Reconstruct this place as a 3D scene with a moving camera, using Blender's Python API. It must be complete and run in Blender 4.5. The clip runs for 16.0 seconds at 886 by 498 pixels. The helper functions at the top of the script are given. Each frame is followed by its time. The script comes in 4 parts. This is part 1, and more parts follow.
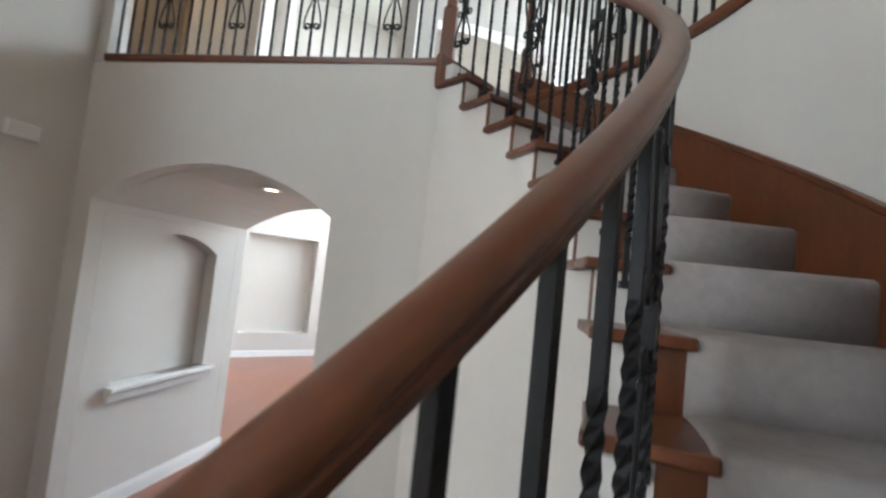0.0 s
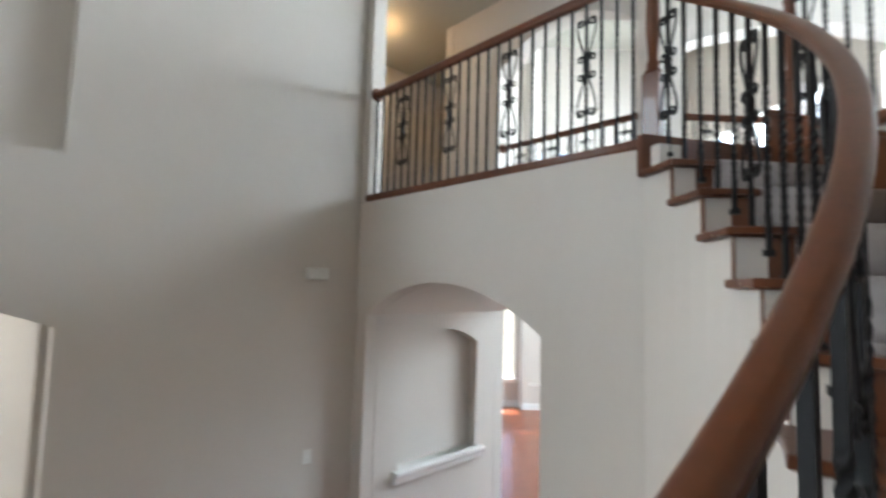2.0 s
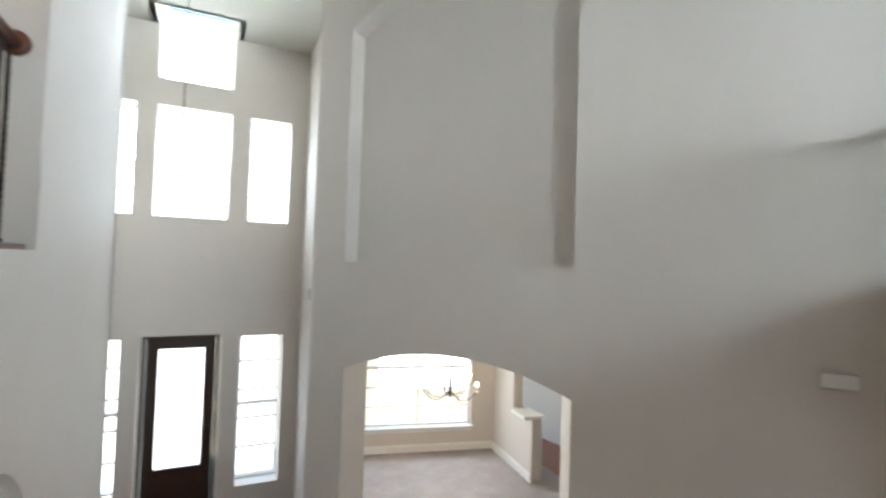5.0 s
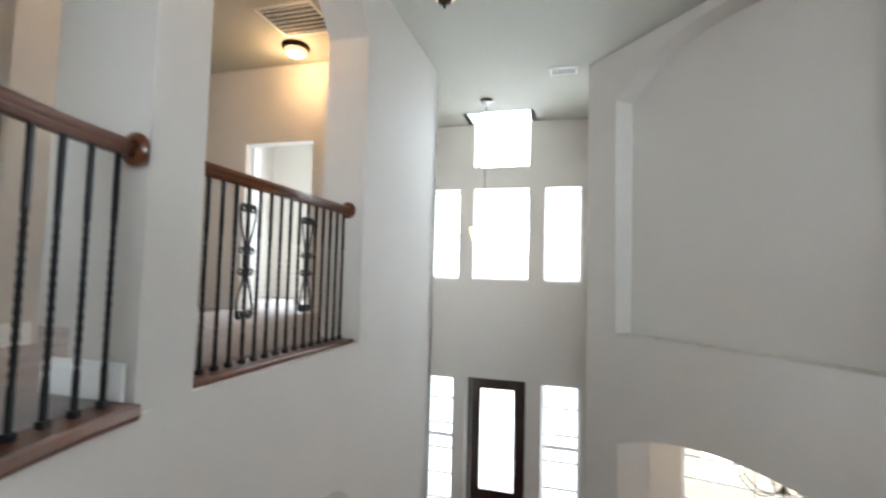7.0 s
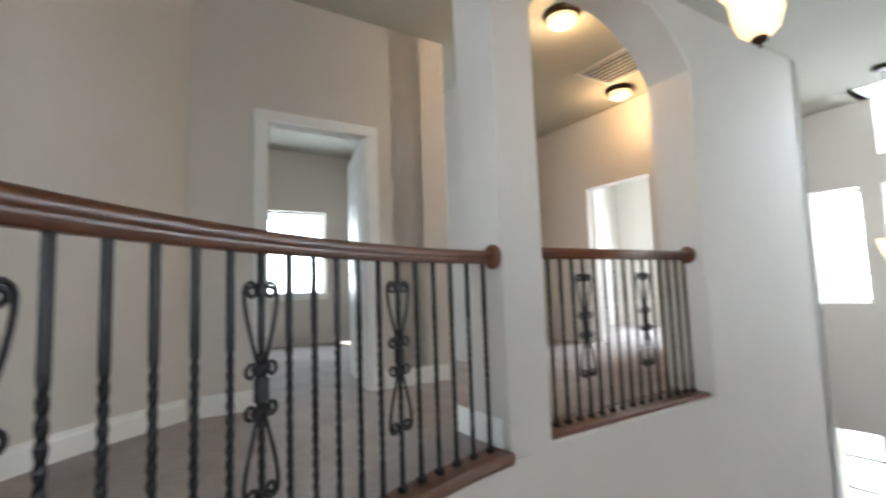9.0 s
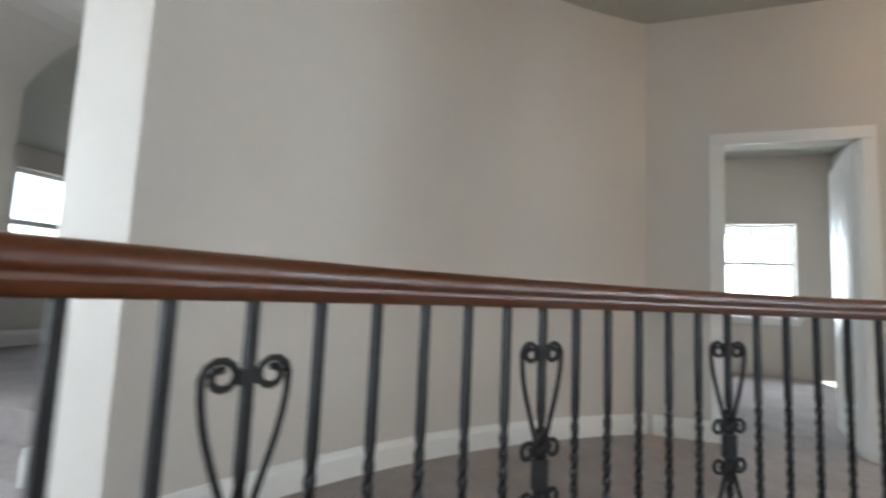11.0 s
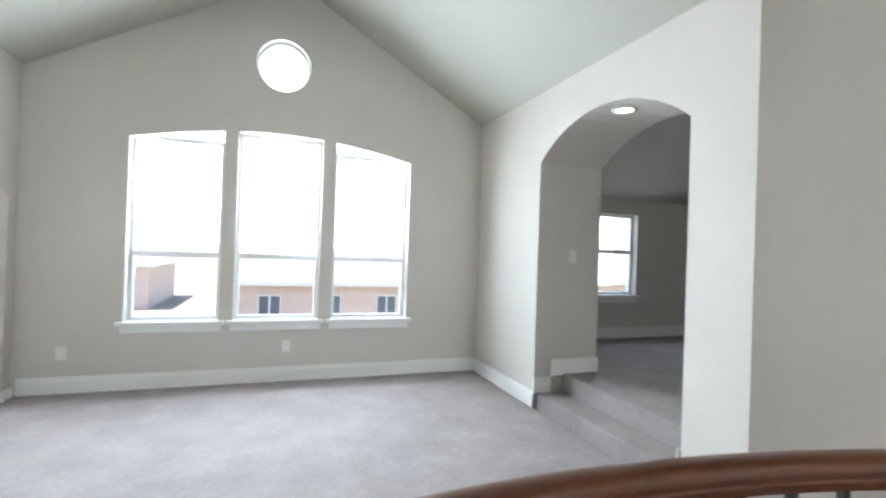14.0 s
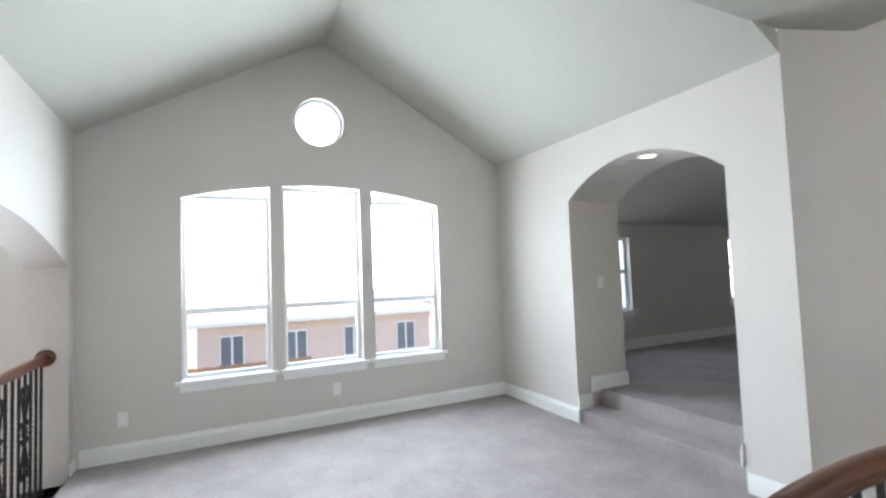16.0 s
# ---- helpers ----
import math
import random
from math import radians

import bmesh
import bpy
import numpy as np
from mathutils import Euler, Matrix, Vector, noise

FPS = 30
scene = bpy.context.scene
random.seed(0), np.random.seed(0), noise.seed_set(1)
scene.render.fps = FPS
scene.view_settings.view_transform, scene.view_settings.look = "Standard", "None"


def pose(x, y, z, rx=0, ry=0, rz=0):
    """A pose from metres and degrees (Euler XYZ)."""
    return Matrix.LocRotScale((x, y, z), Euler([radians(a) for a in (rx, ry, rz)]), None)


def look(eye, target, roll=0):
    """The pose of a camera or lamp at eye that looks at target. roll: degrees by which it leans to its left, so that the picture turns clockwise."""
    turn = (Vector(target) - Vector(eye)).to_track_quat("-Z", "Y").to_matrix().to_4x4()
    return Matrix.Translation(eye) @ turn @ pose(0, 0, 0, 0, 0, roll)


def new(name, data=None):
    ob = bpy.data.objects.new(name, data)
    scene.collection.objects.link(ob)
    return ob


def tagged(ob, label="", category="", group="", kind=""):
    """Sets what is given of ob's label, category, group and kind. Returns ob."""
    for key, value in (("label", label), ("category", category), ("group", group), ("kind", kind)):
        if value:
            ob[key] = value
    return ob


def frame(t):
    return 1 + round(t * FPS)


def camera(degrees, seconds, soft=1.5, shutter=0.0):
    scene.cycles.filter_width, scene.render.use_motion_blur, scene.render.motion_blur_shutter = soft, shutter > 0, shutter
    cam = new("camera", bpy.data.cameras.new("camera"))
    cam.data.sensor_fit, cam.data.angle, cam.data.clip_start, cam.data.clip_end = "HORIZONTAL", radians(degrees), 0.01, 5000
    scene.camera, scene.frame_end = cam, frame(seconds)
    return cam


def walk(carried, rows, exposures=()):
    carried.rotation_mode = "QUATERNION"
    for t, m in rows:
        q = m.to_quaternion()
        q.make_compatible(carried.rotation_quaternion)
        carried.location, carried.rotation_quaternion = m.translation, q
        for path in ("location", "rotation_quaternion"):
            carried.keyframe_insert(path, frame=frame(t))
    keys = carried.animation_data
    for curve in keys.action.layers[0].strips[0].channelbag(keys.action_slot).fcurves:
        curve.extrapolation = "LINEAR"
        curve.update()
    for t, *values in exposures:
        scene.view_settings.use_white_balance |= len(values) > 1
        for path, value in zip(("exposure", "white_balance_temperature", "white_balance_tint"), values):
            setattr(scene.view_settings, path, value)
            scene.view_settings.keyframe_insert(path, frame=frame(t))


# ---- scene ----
cam = camera(86.8, 16.0, soft=2.3, shutter=0.6)
PATH = [
    (0, (3.254, -2.778, 2.053), (2.878, -0.818, 2.179), 6.0),
    (0.5, (3.353, -2.707, 2.197), (2.748, -0.806, 2.331), 4.2),
    (1, (3.488, -2.584, 2.359), (2.616, -0.791, 2.518), 2.4),
    (1.5, (3.564, -2.431, 2.510), (2.404, -0.809, 2.661), 1.6),
    (2, (3.598, -2.326, 2.660), (2.140, -0.965, 2.804), 1.6),
    (2.5, (3.677, -2.241, 2.798), (1.945, -1.252, 2.946), 0.9),
    (3, (3.693, -2.230, 2.944), (1.808, -1.572, 3.063), 1.2),
    (3.5, (3.734, -2.161, 3.103), (1.769, -1.792, 3.172), 1.0),
    (4, (3.813, -1.898, 3.207), (1.815, -1.953, 3.278), 0.3),
    (4.5, (3.864, -1.754, 3.321), (1.920, -2.219, 3.387), 1.0),
    (4.7, (3.874, -1.679, 3.342), (1.967, -2.280, 3.406), 1.3),
    (7, (3.509, -0.845, 3.905), (2.661, -2.654, 4.017), 1.5),
    (7.5, (3.475, -0.696, 3.990), (2.905, -2.608, 4.135), -0.9),
    (8, (3.453, -0.612, 4.066), (3.245, -2.596, 4.206), -1.5),
    (8.2, (3.439, -0.597, 4.092), (3.379, -2.592, 4.226), -1.9),
    (10.3, (3.308, -0.582, 4.281), (4.871, -1.808, 4.510), 1.4),
    (10.5, (3.296, -0.541, 4.288), (4.975, -1.605, 4.509), 1.8),
    (11, (3.282, -0.394, 4.326), (5.128, -1.140, 4.520), 2.5),
    (11.5, (3.206, -0.289, 4.387), (5.135, -0.792, 4.536), 2.2),
    (12, (3.109, -0.198, 4.413), (5.090, -0.447, 4.522), 0.0),
    (12.5, (3.037, -0.091, 4.454), (5.032, 0.034, 4.538), -0.8),
    (13, (2.943, 0.043, 4.511), (4.880, 0.536, 4.571), 1.1),
    (13.5, (2.837, 0.121, 4.621), (4.658, 0.946, 4.661), 2.5),
    (14, (2.640, 0.221, 4.716), (4.389, 1.190, 4.731), 2.0),
    (14.5, (2.437, 0.347, 4.751), (4.166, 1.350, 4.791), 2.0),
    (15, (2.238, 0.536, 4.800), (4.013, 1.449, 4.899), 2.0),
    (15.5, (2.077, 0.669, 4.840), (3.889, 1.497, 4.988), 0.5),
    (16, (1.958, 0.842, 4.858), (3.800, 1.608, 4.965), -2.2),
]
walk(cam, [(t, look(eye, target, roll)) for t, eye, target, roll in PATH],
     [(0, 1.87, 6250, 8), (4.7, 1.84, 6300, 8), (7.5, 1.7, 6250, 9), (10.4, 1.72, 6300, 9), (12, 1.78, 6250, 10), (14, 1.79, 6200, 9), (16, 1.73, 6150, 10)])

from mathutils import geometry

# ---- plan ----
CX, CY = 1.75, -1.5          # centre of the curved stair
TURN = radians(-41)          # the game room and entry stand at an angle to the foyer
ZU, ZC, ZH = 3.42, 6.22, 6.45   # upper floor, foyer ceiling, hall ceiling
R_IN, R_RAIL, R_OUT = 1.69, 1.768, 2.45
OFF = 0.02                   # the outer wall's centre lies this far behind the inner one
PEND = (2.64, -2.75, 5.16)
TOP, STEP, RISE = 60.0, 7.9, 0.18


def W(u, v):
    """Plan of the turned part of the house to plan of the foyer."""
    c, s = math.cos(TURN), math.sin(TURN)
    return (CX + c * u - s * v, CY + s * u + c * v)


def P(r, deg):
    a = radians(deg)
    return (CX + r * math.cos(a), CY + r * math.sin(a))


def RO(deg, r=R_OUT):
    """Distance from the stair's centre to the outer wall's own circle."""
    a = radians(deg)
    return OFF * math.sin(a) + math.sqrt(r * r - (OFF * math.cos(a)) ** 2)


# ---- light ----
world = bpy.data.worlds.new("sky")
scene.world = world
world.use_nodes = True
wn = world.node_tree
sky = wn.nodes.new("ShaderNodeTexSky")
sky.sky_type, sky.sun_disc = "NISHITA", False
sky.sun_elevation, sky.sun_rotation = radians(70), radians(312)
wn.links.new(sky.outputs[0], wn.nodes["Background"].inputs[0])
wn.nodes["Background"].inputs[1].default_value = 0.15

sun = new("sun", bpy.data.lights.new("sun", "SUN"))
sun.data.energy, sun.data.angle, sun.data.color = 4.0, radians(0.5), (1, 0.95, 0.86)
sun.matrix_world = look((0, 0, 20), (5.5, -4.8, 0))


def sky_lamp(name, at, to, w, h, power, color=(0.83, 0.93, 1.0)):
    la = bpy.data.lights.new(name, "AREA")
    la.shape, la.size, la.size_y, la.energy, la.color = "RECTANGLE", w, h, power * 0.35, color
    ob = new(name, la)
    ob.matrix_world = look(at, to)
    return ob


def uvlamp(name, u, v, z, du, dv, dz, w, h, power):
    a, b = W(u, v), W(u + du, v + dv)
    return sky_lamp(name, (*a, z), (*b, z + dz), w, h, power)


uvlamp("window_light_game", -0.38, 6.75, 5.32, 0, -1, -0.15, 2.6, 1.2, 160)
uvlamp("window_light_entry", 1.98, -5.75, 4.55, 0, 1, -0.1, 2.4, 1.4, 130)
uvlamp("window_light_transom", 1.98, -5.75, 6.1, 0, 1, -0.1, 0.85, 1.0, 60)
uvlamp("window_light_door", 1.98, -5.75, 1.3, 0, 1, 0.05, 2.4, 2.0, 50)
uvlamp("window_light_family", -5.4, 6.95, 4.8, 0, -1, -0.1, 4.4, 2.2, 560)
sky_lamp("window_light_dining", (-4.3, -5.35, 1.65), (-3.3, -4.6, 1.5), 1.9, 1.3, 70)
uvlamp("window_light_side_room", 6.5, 6.95, 4.8, 0, -1, -0.1, 0.8, 1.0, 9)
uvlamp("window_light_side_left", 3.35, 6.95, 4.9, 0, -1, -0.1, 0.9, 1.1, 9)
uvlamp("window_light_round", -0.41, 6.8, 6.42, 0, -1, -0.1, 0.6, 0.6, 14)
# Area lamp added inside the windowless far room to brighten its doorway.
uvlamp("window_light_far_room", 4.6, -5.8, 4.9, 0, 1, -0.1, 1.4, 1.4, 200)
uvlamp("window_light_family_low", -5.4, 6.95, 1.5, 0, -1, -0.1, 4.4, 1.9, 120)
uvlamp("window_light_bedroom", 8.4, -0.15, 4.7, -1, 0, 0, 1.2, 1.4, 75)


def bulb(name, at, power, color=(1, 0.62, 0.3), r=0.05):
    la = bpy.data.lights.new(name, "POINT")
    la.energy, la.color, la.shadow_soft_size = power, color, r
    ob = new(name, la)
    ob.location = at
    return ob


# ---- materials ----
def mat(name, color, rough=0.6, metal=0.0, var=0.06, scale=3.0, bump=0.0, bscale=200.0, stretch=None, coat=0.0):
    m = bpy.data.materials.new(name)
    m.use_nodes = True
    nt = m.node_tree
    b = nt.nodes["Principled BSDF"]
    b.inputs["Roughness"].default_value, b.inputs["Metallic"].default_value = rough, metal
    b.inputs["Coat Weight"].default_value = coat
    tc = nt.nodes.new("ShaderNodeTexCoord")
    mp = nt.nodes.new("ShaderNodeMapping")
    mp.inputs["Scale"].default_value = stretch or (1, 1, 1)
    nt.links.new(tc.outputs["Object"], mp.inputs[0])
    mix = None
    for sc, amount in ((scale, var), (scale * 9, var * 0.7)):
        n = nt.nodes.new("ShaderNodeTexNoise")
        n.inputs["Scale"].default_value, n.inputs["Detail"].default_value = sc, 6
        nt.links.new(mp.outputs[0], n.inputs["Vector"])
        mr = nt.nodes.new("ShaderNodeMapRange")
        mr.inputs[3].default_value, mr.inputs[4].default_value = 1 - amount * 2, 1 + amount * 2
        nt.links.new(n.outputs["Fac"], mr.inputs[0])
        mu = nt.nodes.new("ShaderNodeVectorMath")
        mu.operation = "SCALE"
        if mix is None:
            mu.inputs[0].default_value = color
        else:
            nt.links.new(mix.outputs[0], mu.inputs[0])
        nt.links.new(mr.outputs[0], mu.inputs["Scale"])
        mix = mu
    nt.links.new(mix.outputs[0], b.inputs["Base Color"])
    if bump:
        n = nt.nodes.new("ShaderNodeTexNoise")
        n.inputs["Scale"].default_value, n.inputs["Detail"].default_value = bscale, 4
        nt.links.new(mp.outputs[0], n.inputs["Vector"])
        bp = nt.nodes.new("ShaderNodeBump")
        bp.inputs["Strength"].default_value, bp.inputs["Distance"].default_value = bump, 0.004
        nt.links.new(n.outputs["Fac"], bp.inputs["Height"])
        nt.links.new(bp.outputs[0], b.inputs["Normal"])
    return m


PAINT = mat("wall_paint", (0.60, 0.563, 0.520), 0.75, var=0.012, bump=0.12, bscale=90)
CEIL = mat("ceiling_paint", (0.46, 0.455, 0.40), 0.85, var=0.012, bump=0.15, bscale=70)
TRIM = mat("white_trim", (0.80, 0.80, 0.78), 0.4, var=0.01)
CARPET = mat("carpet", (0.34, 0.305, 0.298), 0.95, var=0.13, scale=3.5, bump=0.9, bscale=260)
WOOD = mat("stained_wood", (0.115, 0.034, 0.012), 0.34, var=0.2, scale=7, bump=0.06, bscale=60, stretch=(1, 1, 0.35), coat=0.15)
PLANK = mat("hardwood", (0.25, 0.075, 0.035), 0.28, var=0.15, scale=3, bump=0.05, stretch=(1, 0.2, 1), coat=0.3)
IRON = mat("wrought_iron", (0.022, 0.022, 0.024), 0.5, 0.6, var=0.15, scale=30, bump=0.3, bscale=150)
DOORWOOD = mat("dark_door_wood", (0.035, 0.018, 0.012), 0.35, var=0.2, scale=6)
BRICK = mat("brick", (0.68, 0.54, 0.47), 0.85, var=0.2, scale=8)
SHINGLE = mat("shingle", (0.48, 0.48, 0.50), 0.9, var=0.15, scale=6)
FENCE = mat("fence_wood", (0.34, 0.19, 0.11), 0.85, var=0.2, scale=5)
GRASS = mat("ground_soil", (0.30, 0.27, 0.20), 0.95, var=0.2, scale=0.4)
DARKGLASS = mat("dark_window", (0.16, 0.18, 0.21), 0.1, var=0.05)
PLASTIC = mat("white_plastic", (0.75, 0.75, 0.72), 0.45, var=0.01)
BRONZE = mat("dark_bronze", (0.05, 0.035, 0.025), 0.4, 0.8, var=0.1)
VENTGREY = mat("vent_shadow", (0.10, 0.095, 0.09), 0.8, var=0.05)

GLASS = bpy.data.materials.new("glass")
GLASS.use_nodes = True
gb = GLASS.node_tree.nodes["Principled BSDF"]
gb.inputs["Transmission Weight"].default_value, gb.inputs["Roughness"].default_value, gb.inputs["IOR"].default_value = 1, 0, 1.02


def glow(name, color, strength):
    m = bpy.data.materials.new(name)
    m.use_nodes = True
    b = m.node_tree.nodes["Principled BSDF"]
    b.inputs["Base Color"].default_value = (0.85, 0.8, 0.7, 1)
    b.inputs["Emission Color"].default_value = (*color, 1)
    b.inputs["Emission Strength"].default_value = strength
    return m


LAMPGLASS = glow("lit_lamp_glass", (1, 0.62, 0.28), 0.55)
LAMPHOT = glow("lit_bulb", (1, 0.8, 0.55), 2.5)

# ---- building helpers ----


def link(name, bm, material, parent=None, label="", smooth=False):
    bmesh.ops.recalc_face_normals(bm, faces=bm.faces[:])
    me = bpy.data.meshes.new(name)
    bm.to_mesh(me)
    bm.free()
    me.materials.append(material)
    if smooth:
        me.polygons.foreach_set("use_smooth", [True] * len(me.polygons))
    ob = new(name, me)
    if parent:
        ob.parent = parent
    if label:
        ob["label"] = label
    return ob


def part(name, bm, material, parent, label="", smooth=False):
    return link(name, bm, material, parent, label, smooth)


def thing(name, label, category, group=""):
    return tagged(new(name), label, category, group)


def structure(ob, label, category):
    return tagged(ob, label, category, kind="structure")


def hexa(bm, pts):
    """Eight points: the lower four and the upper four, in the same order."""
    v = [bm.verts.new(p) for p in pts]
    for f in ((0, 1, 2, 3), (7, 6, 5, 4), (0, 4, 5, 1), (1, 5, 6, 2), (2, 6, 7, 3), (3, 7, 4, 0)):
        bm.faces.new([v[i] for i in f])


def box(bm, x0, x1, y0, y1, z0, z1):
    hexa(bm, [(x0, y0, z0), (x1, y0, z0), (x1, y1, z0), (x0, y1, z0), (x0, y0, z1), (x1, y0, z1), (x1, y1, z1), (x0, y1, z1)])


def soften(bm, w=0.004, n=2):
    bmesh.ops.bevel(bm, geom=bm.edges[:], offset=w, segments=n, affect="EDGES", profile=0.5, clamp_overlap=True)
    return bm


def prism(bm, poly, z0, z1):
    lo = [bm.verts.new((*p, z0)) for p in poly]
    hi = [bm.verts.new((*p, z1)) for p in poly]
    n = len(poly)
    for i in range(n):
        bm.faces.new((lo[i], lo[(i + 1) % n], hi[(i + 1) % n], hi[i]))
    if n <= 4:
        bm.faces.new(lo), bm.faces.new(hi)
        return
    for a, b, c in geometry.tessellate_polygon([[Vector((*p, 0)) for p in poly]]):
        bm.faces.new((lo[a], lo[b], lo[c])), bm.faces.new((hi[a], hi[b], hi[c]))


def arch(s0, s1, zb, spring, rise):
    """An opening with a segmental arch: its ends along the wall, sill, spring and rise."""
    half, mid = (s1 - s0) / 2, (s0 + s1) / 2

    def top(s):
        if rise <= 0:
            return spring
        rad = (half * half + rise * rise) / (2 * rise)
        return spring + math.sqrt(max(rad * rad - (s - mid) ** 2, 0)) - (rad - rise)
    return (s0, s1, lambda s: zb, top, 18 if rise > 0 else 1)


def port(s0, s1, zc):
    r, mid = (s1 - s0) / 2, (s0 + s1) / 2
    h = lambda s: math.sqrt(max(r * r - (s - mid) ** 2, 0))
    return (s0, s1, lambda s: zc - h(s), lambda s: zc + h(s), 20)


def wall(name, p0, p1, thick, z0, top, holes=(), material=None, label="painted plaster wall", finish=True):
    """A wall from p0 to p1; thick goes to the left of that way. top: height, or a function of the length along."""
    bm = bmesh.new()
    a, b = Vector(p0), Vector(p1)
    d = (b - a).normalized()
    n = Vector((-d.y, d.x)) * thick
    total = (b - a).length
    up = top if callable(top) else (lambda s: top)
    cuts = {0.0, total}
    if callable(top):
        cuts |= {total * i / 2 for i in range(3)}
    for h in holes:
        for i in range(h[4] + 1):
            cuts.add(h[0] + (h[1] - h[0]) * (1 - math.cos(math.pi * i / h[4])) / 2 if h[4] > 1 else (h[0], h[1])[i])
    cuts = sorted(c for c in cuts if -1e-6 <= c <= total + 1e-6)

    def cell(s0, s1, lo0, lo1, hi0, hi1):
        if max(hi0 - lo0, hi1 - lo1) < 1e-4:
            return
        q0, q1 = a + d * s0, a + d * s1
        hexa(bm, [(*q0, lo0), (*q1, lo1), (*(q1 + n), lo1), (*(q0 + n), lo0), (*q0, hi0), (*q1, hi1), (*(q1 + n), hi1), (*(q0 + n), hi0)])
    for s0, s1 in zip(cuts, cuts[1:]):
        if s1 - s0 < 1e-5:
            continue
        m = (s0 + s1) / 2
        here = sorted((h for h in holes if h[0] < m < h[1]), key=lambda h: h[2](m))
        l0 = l1 = z0
        for h in here:
            cell(s0, s1, l0, l1, h[2](s0), h[2](s1))
            l0, l1 = h[3](s0), h[3](s1)
        cell(s0, s1, l0, l1, up(s0), up(s1))
    bmesh.ops.remove_doubles(bm, verts=bm.verts[:], dist=1e-5)
    ob = link(name, bm, material or PAINT)
    return structure(ob, label, "wall") if finish else ob


def sweep(bm, pts, prof, closed_ends=True):
    """Sweeps an upright profile (across, up) along a path."""
    rings = []
    n = len(pts)
    for i, p in enumerate(pts):
        t = Vector(pts[min(i + 1, n - 1)]) - Vector(pts[max(i - 1, 0)])
        h = Vector((t.x, t.y, 0))
        h = h.normalized() if h.length > 1e-6 else Vector((1, 0, 0))
        side = Vector((h.y, -h.x, 0))
        rings.append([bm.verts.new(Vector(p) + side * x + Vector((0, 0, z))) for x, z in prof])
    k = len(prof)
    for r0, r1 in zip(rings, rings[1:]):
        for j in range(k):
            bm.faces.new((r0[j], r0[(j + 1) % k], r1[(j + 1) % k], r1[j]))
    if closed_ends:
        bm.faces.new(rings[0])
        bm.faces.new(rings[-1][::-1])


def tube(bm, pts, r, k=5):
    rings = []
    n = len(pts)
    for i, p in enumerate(pts):
        t = (Vector(pts[min(i + 1, n - 1)]) - Vector(pts[max(i - 1, 0)])).normalized()
        ref = Vector((0, 1, 0)) if abs(t.y) < 0.9 else Vector((1, 0, 0))
        a = t.cross(ref).normalized()
        b = t.cross(a)
        rings.append([bm.verts.new(Vector(p) + (a * math.cos(2 * math.pi * j / k) + b * math.sin(2 * math.pi * j / k)) * r) for j in range(k)])
    for r0, r1 in zip(rings, rings[1:]):
        for j in range(k):
            bm.faces.new((r0[j], r0[(j + 1) % k], r1[(j + 1) % k], r1[j]))
    bm.faces.new(rings[0])
    bm.faces.new(rings[-1][::-1])


def lathe(bm, prof, k=20, at=(0, 0, 0), m=None):
    rings = []
    for r, z in prof:
        ring = []
        for j in range(k):
            p = Vector((r * math.cos(2 * math.pi * j / k), r * math.sin(2 * math.pi * j / k), z))
            ring.append(bm.verts.new((m @ p if m else p) + Vector(at)))
        rings.append(ring)
    for r0, r1 in zip(rings, rings[1:]):
        for j in range(k):
            bm.faces.new((r0[j], r0[(j + 1) % k], r1[(j + 1) % k], r1[j]))
    bm.faces.new(rings[0])
    bm.faces.new(rings[-1])


def base(name, pts, z, side=1):
    """A baseboard along plan points, on the right of the way."""
    bm = bmesh.new()
    prof = [(0, 0), (0.016, 0), (0.016, 0.10), (0.011, 0.115), (0.008, 0.135), (0, 0.135)]
    sweep(bm, [(*p, z) for p in pts], [(side * x, h) for x, h in prof])
    return structure(link(name, bm, TRIM), "white moulded wooden baseboard along the wall", "baseboard")


# ---- floors and ceilings ----
bm = bmesh.new()
prism(bm, [W(-8.7, -1.2), W(-8.7, 6.9), W(-2.2, 6.9), (4.6, 2.2), (4.6, -2), W(3.5, -5.6), W(0.4, -5.6), (-2.9, -6.7), (-4.8, -4.1), (-6.2, -4.2), (-6.2, -1), (-5.6, 1.8)], -0.2, 0)
structure(link("floor_ground", bm, PLANK), "glossy red-brown hardwood floor of the family room", "floor")
bm = bmesh.new()
prism(bm, [(-0.02, -1.9), (-0.02, -4.5), (-2.0, -7.4), (-5.2, -4.2), (-3.2, -1.9)], 0.002, 0.014)
structure(link("floor_dining", bm, CARPET), "beige carpet of the dining room", "floor")

WA0, WA1 = W(1.69, 3.41), W(4.12, 1.55)
HALL = []
for i in range(33):
    f = i / 32
    bulge = 0.28 * 4 * f * (1 - f)
    u, v = 1.615 + (4.12 - 1.615) * f, 3.41 + (1.55 - 3.41) * f
    HALL.append((u + bulge * 0.61, v + bulge * 0.79))
poly = [P(RO(TOP - 4 * i) + 0.1, TOP - 4 * i) for i in range(25)] + [W(2.7, -0.2), W(2.7, -2.85), W(3.6, -2.85), W(3.6, -6.1), W(6.4, -6.1), W(6.4, -0.8), W(8.6, -0.8), W(8.6, 3.4), W(4.24, 3.4)]
poly += [W(4.2, 1.5)] + [W(*p) for p in HALL[::-1]] + [W(1.72, 6.5), W(-2.6, 6.5), W(-2.6, 2.64), (-0.9, 2.1), (-0.9, 3.8), (-2.8, 3.8), (-2.8, 0.1), (0, 0.1), (2.0, 0.07), (2.35, 0.06), P(R_IN + 0.08, TOP + 1), P(R_IN + 0.02, TOP)]
bm = bmesh.new()
prism(bm, poly, 3.06, ZU)
